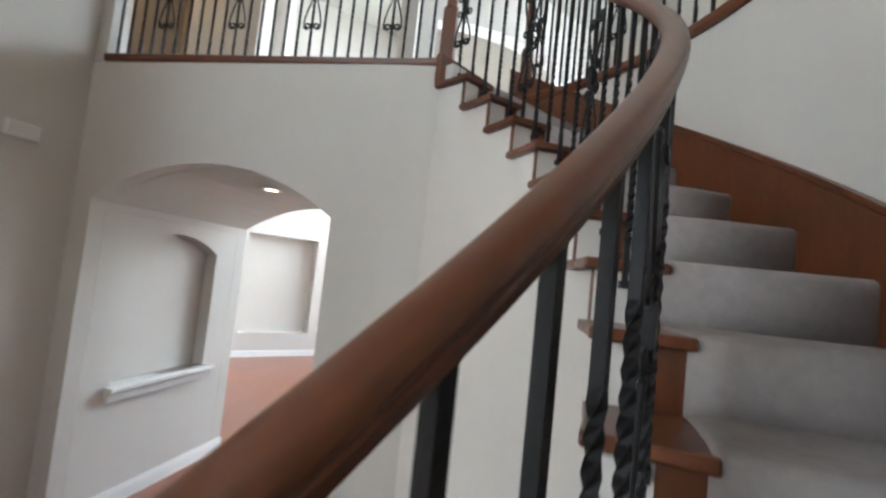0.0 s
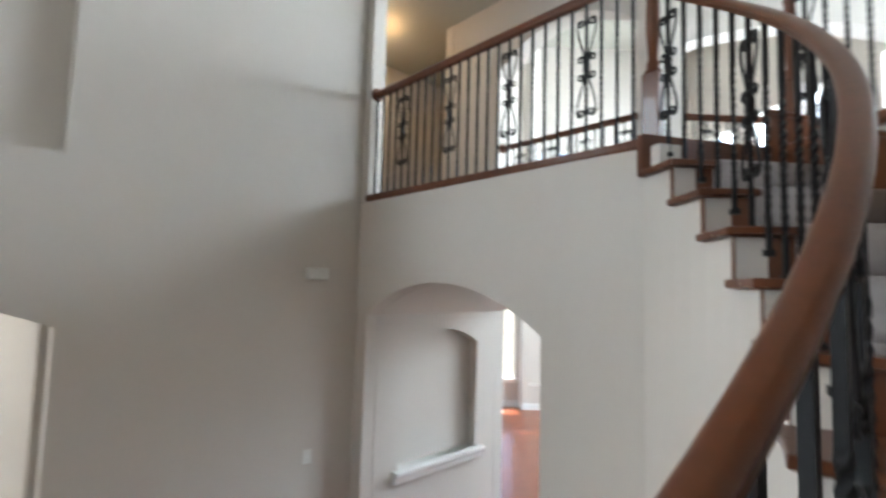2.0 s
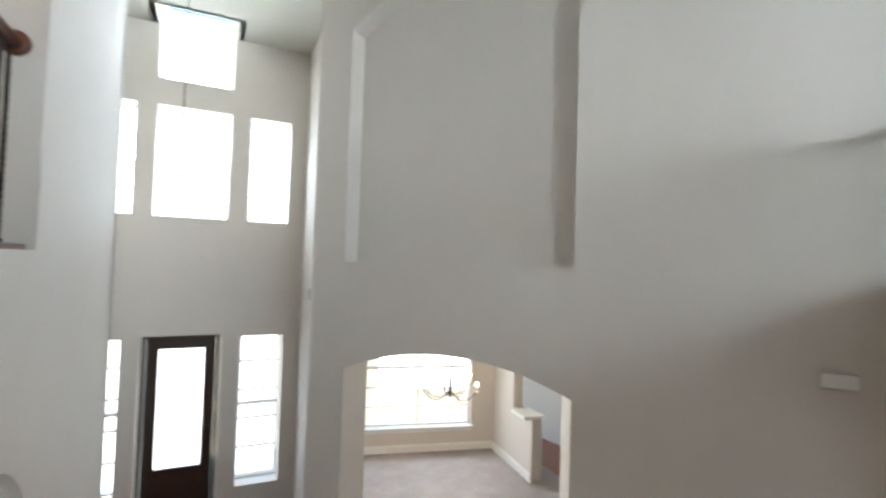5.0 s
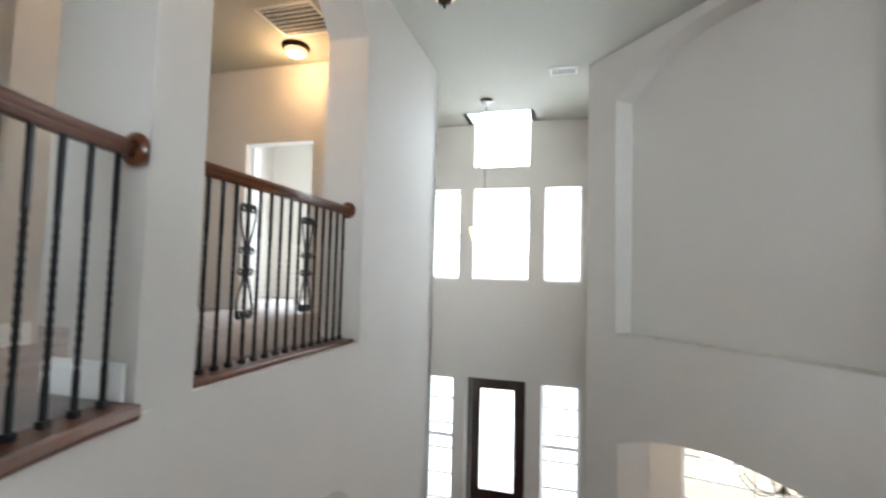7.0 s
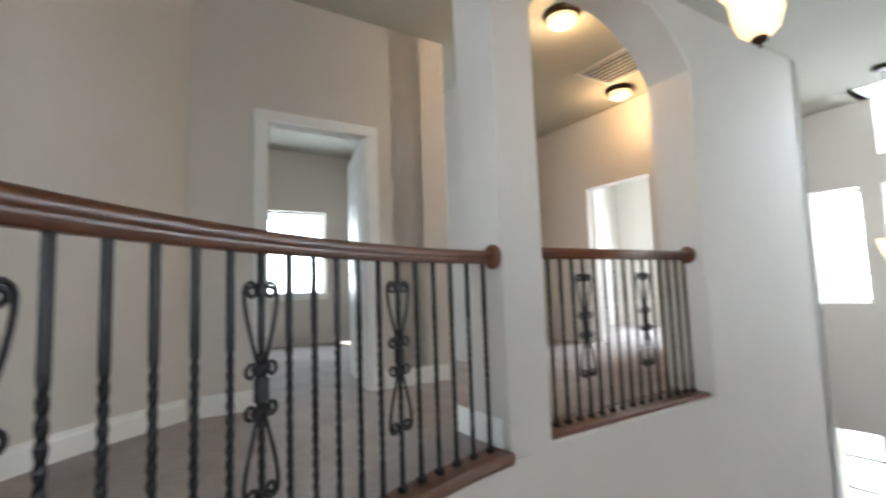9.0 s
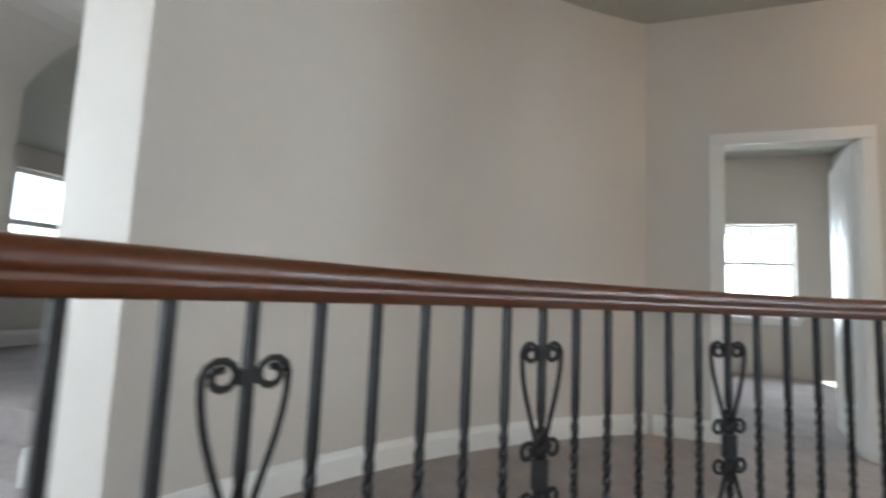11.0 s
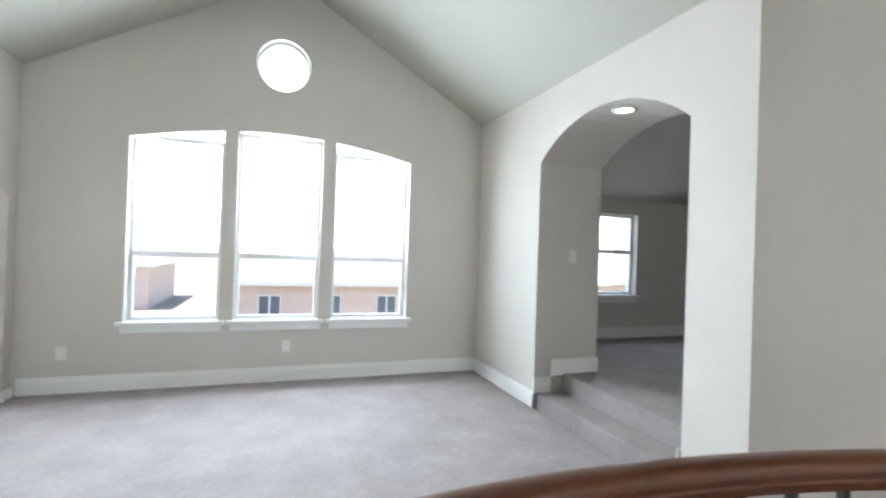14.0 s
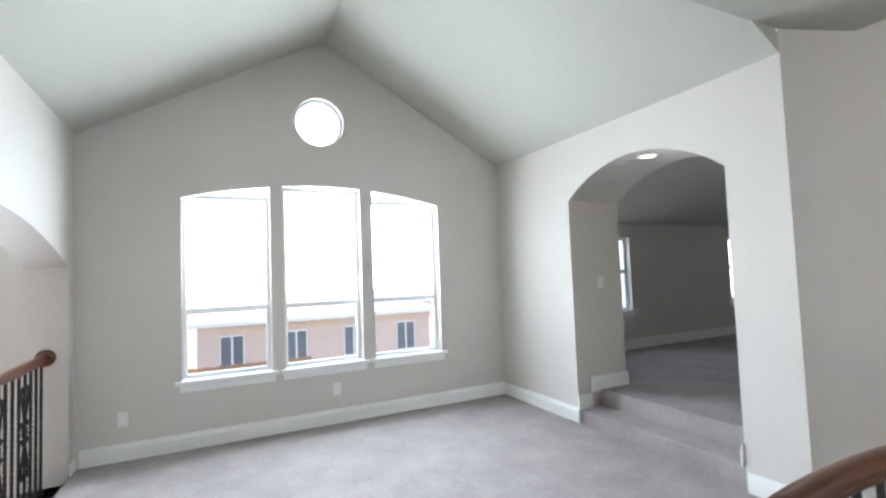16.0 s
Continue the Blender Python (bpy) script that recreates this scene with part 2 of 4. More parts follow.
structure(link("floor_upper", bm, CARPET), "grey-beige carpeted upper floor of hall and game room", "floor")
bm = bmesh.new()
prism(bm, [W(1.88, 3.78), W(2.24, 3.78), W(2.24, 3.64), W(7.4, 3.64), W(7.4, 6.7), W(2.24, 6.7), W(2.24, 5.26), W(1.88, 5.26)], ZU - 0.2, ZU + 0.31)
structure(link("floor_side_room", bm, CARPET), "raised carpeted floor of the side room", "floor")
bm = bmesh.new()
prism(bm, [W(1.63, 3.78), W(1.90, 3.78), W(1.90, 5.26), W(1.63, 5.26)], ZU - 0.1, ZU + 0.16)
soften(bm, 0.012)
structure(link("floor_step", bm, CARPET), "grey-beige carpeted step up under the arch", "step")

bm = bmesh.new()
hexa(bm, [(*W(-2.33, 2.9), ZU - 0.05), (*W(1.612, 3.3), ZU - 0.05), (*W(1.612, 6.5), ZU - 0.05), (*W(-2.33, 6.5), ZU - 0.05), (*W(-2.33, 2.9), ZU + 0.003), (*W(1.612, 3.3), ZU + 0.003), (*W(1.612, 6.5), ZU + 0.06), (*W(-2.33, 6.5), ZU + 0.06)])
structure(link("floor_game_room", bm, CARPET), "grey-beige carpet of the game room", "floor")

# ceilings: flat over foyer and halls, vaulted over the game room, a shaft before the transom
bm = bmesh.new()
prism(bm, [(-3, -7), (-3, 3.75), (-0.93, 3.75), (-0.93, 2.1), (1.7, 2.1), W(-2.5, 2.9), W(-2.5, 3.42), W(2.1, 3.42), W(2.1, 0.2), W(2.5, 0.2), W(2.5, -4.75), W(0.2, -4.75)], ZC, ZC + 0.15)
prism(bm, [W(3.6, -4.75), W(2.42, -4.75), W(2.42, -5.6), W(3.6, -5.6)], ZC, ZC + 0.15)
prism(bm, [W(1.54, -4.75), W(0.2, -4.75), W(0.2, -5.6), W(1.54, -5.6)], ZC, ZC + 0.15)
prism(bm, [W(3.6, -3.0), W(2.3, -3.0), W(2.3, -4.76), W(3.6, -4.76)], ZC + 0.002, ZC + 0.15)
prism(bm, [W(2.105, 3.5), W(2.5, 3.7), W(9, 3.7), W(9, -6.2), W(3.52, -6.2), W(3.52, -3.3), W(2.52, -3.3), W(2.52, 0.21), W(2.105, 0.21)], ZH, ZH + 0.15)
prism(bm, [W(2.08, 0.2), W(2.105, 0.2), W(2.105, 3.45), W(2.08, 3.45)], ZC + 0.002, ZH + 0.1)
prism(bm, [W(2.105, 0.2), W(2.52, 0.2), W(2.52, 0.225), W(2.105, 0.225)], ZC + 0.002, ZH + 0.1)
prism(bm, [W(-2.6, 3.38), W(1.62, 3.38), W(1.62, 3.42), W(-2.6, 3.42)], ZC + 0.002, 7.32)
prism(bm, [W(2.45, -4.7), W(1.5, -4.7), W(1.5, -4.78), W(2.45, -4.78)], ZC, 6.85)
prism(bm, [W(2.43, -4.75), W(2.5, -4.75), W(2.5, -5.6), W(2.43, -5.6)], ZC, 6.85)
prism(bm, [W(1.46, -4.75), W(1.53, -4.75), W(1.53, -5.6), W(1.46, -5.6)], ZC, 6.85)
prism(bm, [W(2.5, -4.7), W(1.46, -4.7), W(1.46, -5.6), W(2.5, -5.6)], 6.85, 6.95)
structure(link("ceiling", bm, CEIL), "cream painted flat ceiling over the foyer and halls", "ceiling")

bm = bmesh.new()
UL, UR, UM, ZS, ZP = -2.36, 1.64, -0.36, 6.06, 7.2
for ua, za, ub, zb in ((UL - 0.3, ZS - 0.17, UM, ZP), (UM, ZP, UR, ZS)):
    hexa(bm, [(*W(ua, 3.41), za), (*W(ub, 3.41), zb), (*W(ub, 6.7), zb), (*W(ua, 6.7), za),
              (*W(ua, 3.41), za + 0.12), (*W(ub, 3.41), zb + 0.12), (*W(ub, 6.7), zb + 0.12), (*W(ua, 6.7), za + 0.12)])
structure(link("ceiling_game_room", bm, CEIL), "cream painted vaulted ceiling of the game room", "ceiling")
bm = bmesh.new()
hexa(bm, [(*W(2.2, 3.6), 6.46), (*W(7.5, 3.6), 6.46), (*W(7.5, 6.8), 5.40), (*W(2.2, 6.8), 5.40), (*W(2.2, 3.6), 6.56), (*W(7.5, 3.6), 6.56), (*W(7.5, 6.8), 5.50), (*W(2.2, 6.8), 5.50)])
structure(link("ceiling_side_room", bm, CEIL), "grey-green sloping ceiling of the side room", "ceiling")
bm = bmesh.new()
prism(bm, [(-6, -1.2), (-0.3, -1.2), (-0.3, -5.0), W(0.4, -5.6), (-3.2, -8.2), (-6, -5)], 2.95, 3.05)
structure(link("ceiling_dining", bm, CEIL), "cream ceiling of the dining room", "ceiling")
bm = bmesh.new()
box(bm, -0.2, 2.2, 0.12, 1.72, 2.86, 3.05)
structure(link("ceiling_passage", bm, CEIL), "cream ceiling of the arched passage", "ceiling")

# ---- walls of the foyer ----
# niche wall: a recessed face layer on a full backing
wall("wall_niche", (0, -4.66), (0, 0), 0.22, 0, ZC, [arch(0.39, 2.57, 0, 2.33, 0.24), arch(0.35, 2.56, 3.38, 5.71, 0.42)], label="pale beige foyer wall with arched opening and tall arched niche")
wall("wall_niche_back", (-0.222, -4.66), (-0.222, 0), 0.20, 0, ZC, [arch(0.39, 2.57, 0, 2.33, 0.24)], label="pale beige back of the tall niche")
# wall under the balcony with the passage arch
wall("wall_balcony", (0, 0), (2.05, -0.03), 0.12, 0, 3.36, [arch(0.16, 1.99, 0, 2.36, 0.30)], label="pale beige wall with arched passage under the balcony")
bm = bmesh.new()
inner = [(2.05, -0.03), (2.35, -0.035), P(R_IN + 0.02, TOP), P(R_IN + 0.02, TOP - 3)]
sweep(bm, [(*p, 0) for p in inner], [(0, 0), (-0.12, 0), (-0.12, 3.36), (0, 3.36)])
structure(link("wall_balcony_bend", bm, PAINT), "pale beige curved wall end below the stair newel", "wall")
# curved wall below the stair's open side
bm = bmesh.new()
for i in range(18):
    zt = ZU - RISE * (i + 1) - 0.035
    a1, a0 = TOP - STEP * i, TOP - STEP * (i + 1)
    for k in range(2):
        b0, b1 = a0 + (a1 - a0) * k / 2, a0 + (a1 - a0) * (k + 1) / 2
        q = [P(R_IN, b0), P(R_IN + 0.1, b0), P(R_IN + 0.1, b1), P(R_IN, b1)]
        hexa(bm, [(*p, 0) for p in q] + [(*p, max(zt, 0.02)) for p in q])
structure(link("wall_stair_inner", bm, PAINT), "pale curved wall below the open side of the stair", "wall")
# outer curved wall
bm = bmesh.new()
sweep(bm, [(*P(RO(TOP - 97 * i / 48), TOP - 97 * i / 48), 0) for i in range(49)], [(0, 0), (-0.14, 0), (-0.14, 3.37), (0, 3.37)])
structure(link("wall_stair_outer", bm, PAINT, smooth=False), "white-grey curved outer wall of the stair", "wall")

# wall along the upper hall, from the stair to the entry, with a railed opening
SW = W(2.44, 0.28), W(2.44, -3.40)
wall("wall_hall_foyer", SW[0], SW[1], 0.34, 0, ZH, [arch(0.27, 1.83, ZU - 0.03, 5.72, 0.44), arch(0.9, 1.9, 0.9, 2.1, 0.36)], label="pale beige wall with a railed arched opening beside the entry")
wall("wall_entry_return", W(2.44, -3.40), W(3.45, -3.40), 0.15, 0, ZH)
wall("wall_entry_side", W(3.40, -3.40), W(3.40, -5.6), 0.13, 0, ZH)
wall("wall_entry_niche_side", W(0.62, -5.6), W(0.62, -3.5), 0.15, 0, ZC)
wall("wall_entry_corner", (-0.28, -4.62), (0.0, -4.66), -0.05, 0, ZC)
# front wall, with door, side lights, three windows and transom
FW = lambda u: 3.55 - u
wall("wall_front", W(3.55, -5.48), W(0.45, -5.48), -0.2, 0, 6.9,
     [arch(FW(3.12), FW(2.62), 3.86, 5.23, 0), arch(FW(2.40), FW(1.57), 3.86, 5.23, 0), arch(FW(1.34), FW(0.83), 3.86, 5.23, 0),
      arch(FW(2.40), FW(1.57), 5.56, 6.7, 0), arch(FW(2.47), FW(1.58), 0, 2.4, 0), arch(FW(1.36), FW(0.83), 0.45, 2.37, 0), arch(FW(3.12), FW(2.66), 0.45, 2.37, 0)],
     label="cream front wall with door, side lights and upper windows")

# ---- walls of the upper floor and the rooms beyond ----
# bridge: wall to the family room with an arched railed opening
wall("wall_bridge", (-0.95, 2.0), (1.78, 2.0), 0.25, ZU - 0.36, 8.2, [arch(0.82, 2.60, ZU, 5.25, 0.38)], label="beige wall with arched overlook to the family room")
wall("wall_bridge_lower", (-0.2, 1.72), (2.3, 1.72), 0.14, 0, ZU - 0.36, [arch(0.36, 2.2, 0, 2.36, 0.30)])
wall("wall_game_overlook", W(-2.34, 2.64), W(-2.34, 6.5), 0.26, ZU - 0.3, 8.2, [arch(0.35, 3.68, ZU, 5.02, 0.30)], label="pale wall with wide arched overlook beside the game room")
wall("wall_game_windows", W(-2.75, 6.46), W(1.9, 6.46), 0.2, ZU - 0.3, lambda s: 7.5,
     [(1.145, 1.865, lambda s: 4.04, lambda s: 5.755 - 0.105 * (s - 2.365) ** 2, 6), (1.98, 2.72, lambda s: 4.04, lambda s: 5.755 - 0.105 * (s - 2.365) ** 2, 6),
      (2.84, 3.58, lambda s: 4.04, lambda s: 5.755 - 0.105 * (s - 2.365) ** 2, 6), port(2.10, 2.58, 6.39)],
     label="beige gable wall with three tall windows and a round window")
wall("wall_game_arch", W(1.615, 6.5), W(1.615, 3.41), 0.62, ZU - 0.3, 7.4, [arch(1.23, 2.72, ZU, 5.49, 0.27)], label="pale wall with a deep arched opening to the side room")
bm = bmesh.new()
sweep(bm, [(*W(*p), ZU - 0.3) for p in HALL], [(0, 0), (-0.12, 0), (-0.12, 3.42), (0, 3.42)])
structure(link("wall_hall_curved", bm, PAINT), "long beige curved wall of the upper hall", "wall")
wall("wall_hall_end", W(4.12, 2.0), W(4.12, -0.25), 0.13, ZU, ZH, [arch(0.95, 1.74, ZU, ZU + 2.04, 0)], label="beige hall end wall with a white-cased doorway")
wall("wall_hall_back", W(4.12, 0.05), W(4.12, -0.5), 0.16, ZU, ZH)
wall("wall_hall_stop", W(6.5, -3.4), W(3.54, -3.4), -0.14, ZU, ZH, [arch(1.6, 2.55, ZU, ZU + 2.06, 0)], label="warm lit hall wall with a white-cased doorway")
wall("wall_hall_far", W(6.4, -1.0), W(6.4, -6.2), 0.14, ZU, ZH)
wall("wall_bedroom_stop", W(7, -6.0), W(2.4, -6.0), -0.14, ZU, ZH)
# room behind the hall door
wall("wall_bedroom_far", W(8.0, 3.4), W(8.0, -1.2), 0.15, ZU, ZH, [arch(3.05, 4.05, 4.2, 5.5, 0)])
wall("wall_bedroom_side", W(4.25, 1.75), W(8.0, 1.75), 0.12, ZU, ZH)
wall("wall_bedroom_near", W(8.0, -1.1), W(4.25, -1.1), 0.12, ZU, ZH)
# side room past the arch
wall("wall_side_far", W(7.3, 6.7), W(7.3, 3.5), 0.15, ZU, 6.7)
wall("wall_side_left", W(2.0, 6.62), W(7.4, 6.62), 0.15, ZU, 5.7, [arch(0.98, 1.88, 4.26, 5.27, 0), arch(4.1, 5.0, 4.26, 5.27, 0)], label="grey wall of the side room with two windows")
wall("wall_side_right", W(7.4, 3.62), W(2.24, 3.62), 0.10, ZU, 6.7)
# dim hall to the left of the bridge
wall("wall_far_hall", (-2.6, 0), (-2.6, 4.0), 0.15, ZU, ZC)
wall("wall_far_hall_end", (-2.8, 3.6), (-0.8, 3.6), 0.15, ZU, ZC)
wall("wall_far_hall_side", (-0.93, 1.99), (-0.93, 3.75), 0.14, ZU, ZC)
wall("wall_far_hall_near", (0.0, 0.0), (-2.8, 0.0), -0.12, ZU, ZC)
wall("wall_balcony_jamb", (0.0, 0.0), (0.10, 0.0), 0.14, 3.37, ZC, label="white-painted jamb at the end of the balcony")
# family room, two storeys
FWIN = [(0.7, 1.6), (2.0, 2.9), (3.3, 4.2), (4.6, 5.4)]
wall("wall_family_rear", W(-8.5, 6.6), W(-2.34, 6.6), 0.2, 0, 8.2, [arch(x0, x1, za, zb, 0) for x0, x1 in FWIN for za, zb in ((0.5, 2.5), (3.7, 5.9))], label="cream family room wall with tall windows")
PANE_HOLES = [(3.3, 4.2, 4.75, 5.75), (4.45, 5.35, 4.75, 5.75), (5.75, 6.7, 0.6, 2.6), (2.75, 3.65, 0.6, 2.4)]
wall("wall_family_far", W(-8.5, -1.0), W(-8.5, 6.8), 0.2, 0, 8.2, [arch(*h, 0) for h in PANE_HOLES], label="cream angled family room wall with windows")
wall("wall_family_panel", W(-8.25, 2.72), W(-8.25, 4.62), 0.248, 0, 3.6, [arch(0.18, 1.70, 0.5, 2.6, 0)], label="cream projecting panel with a deep square wall niche")
wall("wall_family_side", (-5.3, 1.9), (-5.3, 3.5), 0.2, 0, 8.2)
wall("wall_family_right", W(-2.5, 6.6), W(-2.5, 2.7), 0.15, 0, ZU - 0.31)
wall("wall_family_near", (-5.2, 1.72), (-0.2, 1.72), 0.14, 0, 3.05)
wall("wall_family_upper", (-5.2, 3.75), (-0.85, 3.75), 0.15, ZU, 8.2)
bm = bmesh.new()
prism(bm, [(-5.6, 1.9), (1.8, 1.9), W(-2.2, 2.5), W(-2.2, 6.9), W(-8.8, 6.9), W(-8.8, -1.2)], 8.2, 8.3)
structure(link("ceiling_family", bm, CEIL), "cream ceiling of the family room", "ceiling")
# passage, with a niche in its wall
wall("wall_passage_niche", (0.16, 0.124), (0.16, 1.716), 0.12, 0, 2.299, [arch(0.26, 1.30, 0.96, 2.05, 0.15)], label="white passage wall with an arched niche")
wall("wall_passage_vault", (0.04, 0.122), (2.06, 0.122), 1.596, 2.3, 2.84, [arch(0.122, 1.95, 2.2, 2.36, 0.298)], label="white barrel-vaulted soffit of the passage")
wall("wall_passage_back", (0.038, 0.12), (0.038, 1.72), 0.12, 0, 2.9)
wall("wall_passage_right", (2.06, 1.72), (2.06, 0.12), 0.12, 0, 2.9)
# dining room
DW0, DW1, DH = (-4.6, -4.15), (-2.9, -6.53), (-3.54, -3.18)
wall("wall_dining_window", DW1, DW0, 0.2, 0, 3.0, [arch(0.55, 2.5, 0.45, 2.5, 0)], label="warm beige dining room wall with a wide window")
wall("wall_dining_half", (-4.6, -4.15), DH, 0.18, 0, 1.0, label="cream half-height wall with a cap")
wall("wall_dining_pier", (-4.6, -4.15), (-4.02, -3.62), 0.18, 1.0, 3.0)
wall("wall_dining_right", (-0.28, -2.14), (-1.75, -2.45), -0.15, 0, 3.0)
wall("wall_beyond_dining", (-6.2, -4.2), (-4.4, -1.0), -0.15, 0, 3.0)
wall("wall_beyond_side", (-4.4, -1.2), (-0.3, -1.2), 0.15, 0, 3.0)
wall("wall_dining_left", (-2.85, -6.6), (-0.25, -4.68), -0.15, 0, 3.0)
bm = bmesh.new()
prism(bm, [(-3.95, -3.33), (-3.72, -3.57), (-3.42, -3.28), (-3.65, -3.0)], 1.0, 1.05)
soften(bm, 0.008)
structure(link("trim_half_wall_cap", bm, TRIM), "white wooden cap on the half wall", "trim")

# baseboards
base("baseboard_game_windows", [W(-2.3, 6.456), W(1.6, 6.456)], ZU + 0.058)
base("baseboard_game_arch", [W(1.61, 6.44), W(1.61, 5.256)], ZU + 0.045)
base("baseboard_game_arch_end", [W(1.61, 3.76), W(1.61, 3.405)], ZU)
base("baseboard_arch_jamb", [W(1.60, 5.256), W(1.76, 5.256)], ZU + 0.16)
base("baseboard_arch_jamb_upper", [W(1.76, 5.256), W(2.235, 5.256)], ZU + 0.30)
base("baseboard_arch_jamb_end", [W(1.90, 3.784), W(1.60, 3.784)], ZU + 0.16)
base("baseboard_hall", [W(*p) for p in [(1.615, 3.405)] + [(a - 0.002, b - 0.002) for a, b in HALL]], ZU)
base("baseboard_hall_end", [W(4.115, 1.5), W(4.115, 1.13)], ZU)
base("baseboard_hall_back", [W(4.115, 0.15), W(4.115, -0.45)], ZU)
base("baseboard_side_far", [W(7.295, 6.6), W(7.295, 3.8)], ZU + 0.31)
base("baseboard_side_left", [W(2.24, 6.615), W(7.28, 6.615)], ZU + 0.31)
base("baseboard_family", [W(-8.496, -0.9), W(-8.496, 2.71)], 0)
base("baseboard_family_panel", [W(-8.246, 2.72), W(-8.246, 4.62)], 0)
base("baseboard_family_far", [W(-8.496, 4.63), W(-8.496, 6.55)], 0)
base("baseboard_passage", [(0.164, 0.15), (0.164, 1.86)], 0)
base("baseboard_dining_window", [(-2.95, -6.45), (-4.598, -4.155)], 0.014, 1)
base("baseboard_dining_half", [(-4.59, -4.15), (-3.54, -3.19)], 0.014)
base("baseboard_dining_right", [(-1.75, -2.455), (-0.3, -2.15)], 0.014)
base("baseboard_hall_foyer_jamb", [W(2.86, 0.305), W(2.46, 0.305)], ZU)
base("baseboard_game_column", [W(-2.33, 6.3), W(-2.33, 6.45)], ZU, 1)
bm = bmesh.new()
prof = [(0, 0), (0.03, 0.0), (0.05, 0.05), (0.10, 0.10), (0.10, 0.13), (0, 0.13)]
sweep(bm, [(*W(3.4, -5.476), ZC - 0.13), (*W(2.5, -5.476), ZC - 0.13)], [(-x, z) for x, z in prof])
structure(link("trim_crown_side", bm, TRIM), "white crown moulding above the entry windows", "trim")
bm = bmesh.new()
sweep(bm, [(*W(1.48, -5.476), ZC - 0.13), (*W(0.62, -5.476), ZC - 0.13)], [(-x, z) for x, z in prof])
structure(link("trim_crown", bm, TRIM), "white crown moulding above the entry windows", "trim")
bm = bmesh.new()
sweep(bm, [(0.168, 0.33, 0.85), (0.168, 1.50, 0.85)], [(0, 0), (0.03, 0), (0.04, 0.05), (0.07, 0.08), (0.07, 0.11), (-0.1, 0.11), (-0.1, 0.0)])
structure(link("trim_niche_ledge", bm, TRIM), "white moulded ledge below the passage niche", "trim")


# ---- windows and doors ----
def window(name, a, b, depth, z0, z1, label, rows=1, cols=1, meet=None, sill=True, dome=0.0, grille=0.012):
    """A framed window between plan points a and b, set back by depth to the left of a to b."""
    top = thing(name, label, "window")
    top["kind"] = "structure"
    pa, pb = Vector(a), Vector(b)
    d = (pb - pa).normalized()
    n = Vector((-d.y, d.x))
    L = (pb - pa).length
    m = Matrix(((d.x, n.x, 0, pa.x), (d.y, n.y, 0, pa.y), (0, 0, 1, 0), (0, 0, 0, 1)))

    def put(nm, x0, x1, y0, y1, za, zb, mt, lab="", bev=0.003):
        q = bmesh.new()
        box(q, x0, x1, y0, y1, za, zb)
        if bev:
            soften(q, bev, 1)
        q.transform(m)
        return part(nm, q, mt, top, lab)
    w = 0.035
    put("frame_side", 0, w, depth, depth + 0.06, z0, z1 - dome, TRIM)
    put("frame_side", L - w, L, depth, depth + 0.06, z0, z1 - dome, TRIM)
    put("frame_bottom", w, L - w, depth, depth + 0.06, z0, z0 + w, TRIM)
    put("frame_top", w, L - w, depth, depth + 0.06, z1 - w, z1, TRIM)
    if meet:
        put("meeting_rail", w, L - w, depth - 0.008, depth + 0.05, meet - 0.025, meet + 0.025, TRIM)
    for i in range(1, rows):
        z = z0 + (z1 - z0) * i / rows
        put("muntin", w, L - w, depth + 0.02, depth + 0.035, z - grille / 2, z + grille / 2, TRIM, bev=0)
    for i in range(1, cols):
        x = L * i / cols
        put("mullion", x - 0.012, x + 0.012, depth + 0.015, depth + 0.04, z0 + w, z1 - w, TRIM, bev=0)
    g = put("pane", w * 0.6, L - w * 0.6, depth + 0.026, depth + 0.030, z0 + w * 0.6, z1 - w * 0.6 + dome * 0, GLASS, "clear glass pane", 0)
    g.visible_shadow = False
    if sill:
        put("sill", -0.05, L + 0.05, -0.045, depth, z0 - 0.03, z0 + 0.004, TRIM, "white wooden sill")
        put("apron", -0.02, L + 0.02, -0.016, -0.001, z0 - 0.09, z0 - 0.03, TRIM)
    return top


for i, (ua, ub, zt) in enumerate(((-1.605, -0.885, 5.64), (-0.77, -0.03, 5.74), (0.09, 0.83, 5.64))):
    window("window_%d" % (i + 1), W(ua, 6.46), W(ub, 6.46), 0.10, 4.04, zt, "tall white-framed window with an arched head, sunlit view outside", 1, 1, 4.62)
for i, (ua, ub) in enumerate(((3.12, 2.62), (2.40, 1.57), (1.34, 0.83))):
    window("window_%d" % (i + 4), W(ub, -5.48), W(ua, -5.48), -0.14, 3.86, 5.23, "white-framed upper entry window, glaring with daylight", 4, 1, sill=False, grille=0.03)
window("window_7", W(1.57, -5.48), W(2.40, -5.48), -0.14, 5.56, 6.7, "white-framed transom window above the entry", 1, 1, sill=False)
for i, (ua, ub) in enumerate(((3.12, 2.66), (1.36, 0.83))):
    window("window_%d" % (i + 8), W(ub, -5.48), W(ua, -5.48), -0.14, 0.45, 2.37, "white-framed side light beside the front door", 5, 1, 1.42, sill=False, grille=0.03)
a, b = Vector(DW1), Vector(DW0)
dd = (b - a).normalized()
window("window_10", a + dd * 0.55, a + dd * 2.5, 0.10, 0.45, 2.5, "wide white-framed dining room window with divided lights", 6, 2, 1.5, grille=0.022)
window("window_11", W(6.1, 6.62), W(7.0, 6.62), 0.08, 4.26, 5.27, "white-framed window of the side room", 1, 1, 4.8)
window("window_12", W(2.98, 6.62), W(3.88, 6.62), 0.08, 4.26, 5.27, "white-framed window of the side room", 1, 1, 4.8)
window("window_13", W(8.0, 0.35), W(8.0, -0.65), 0.08, 4.2, 5.5, "white-framed bedroom window behind the hall door", 2, 2, 4.95)
k = 21
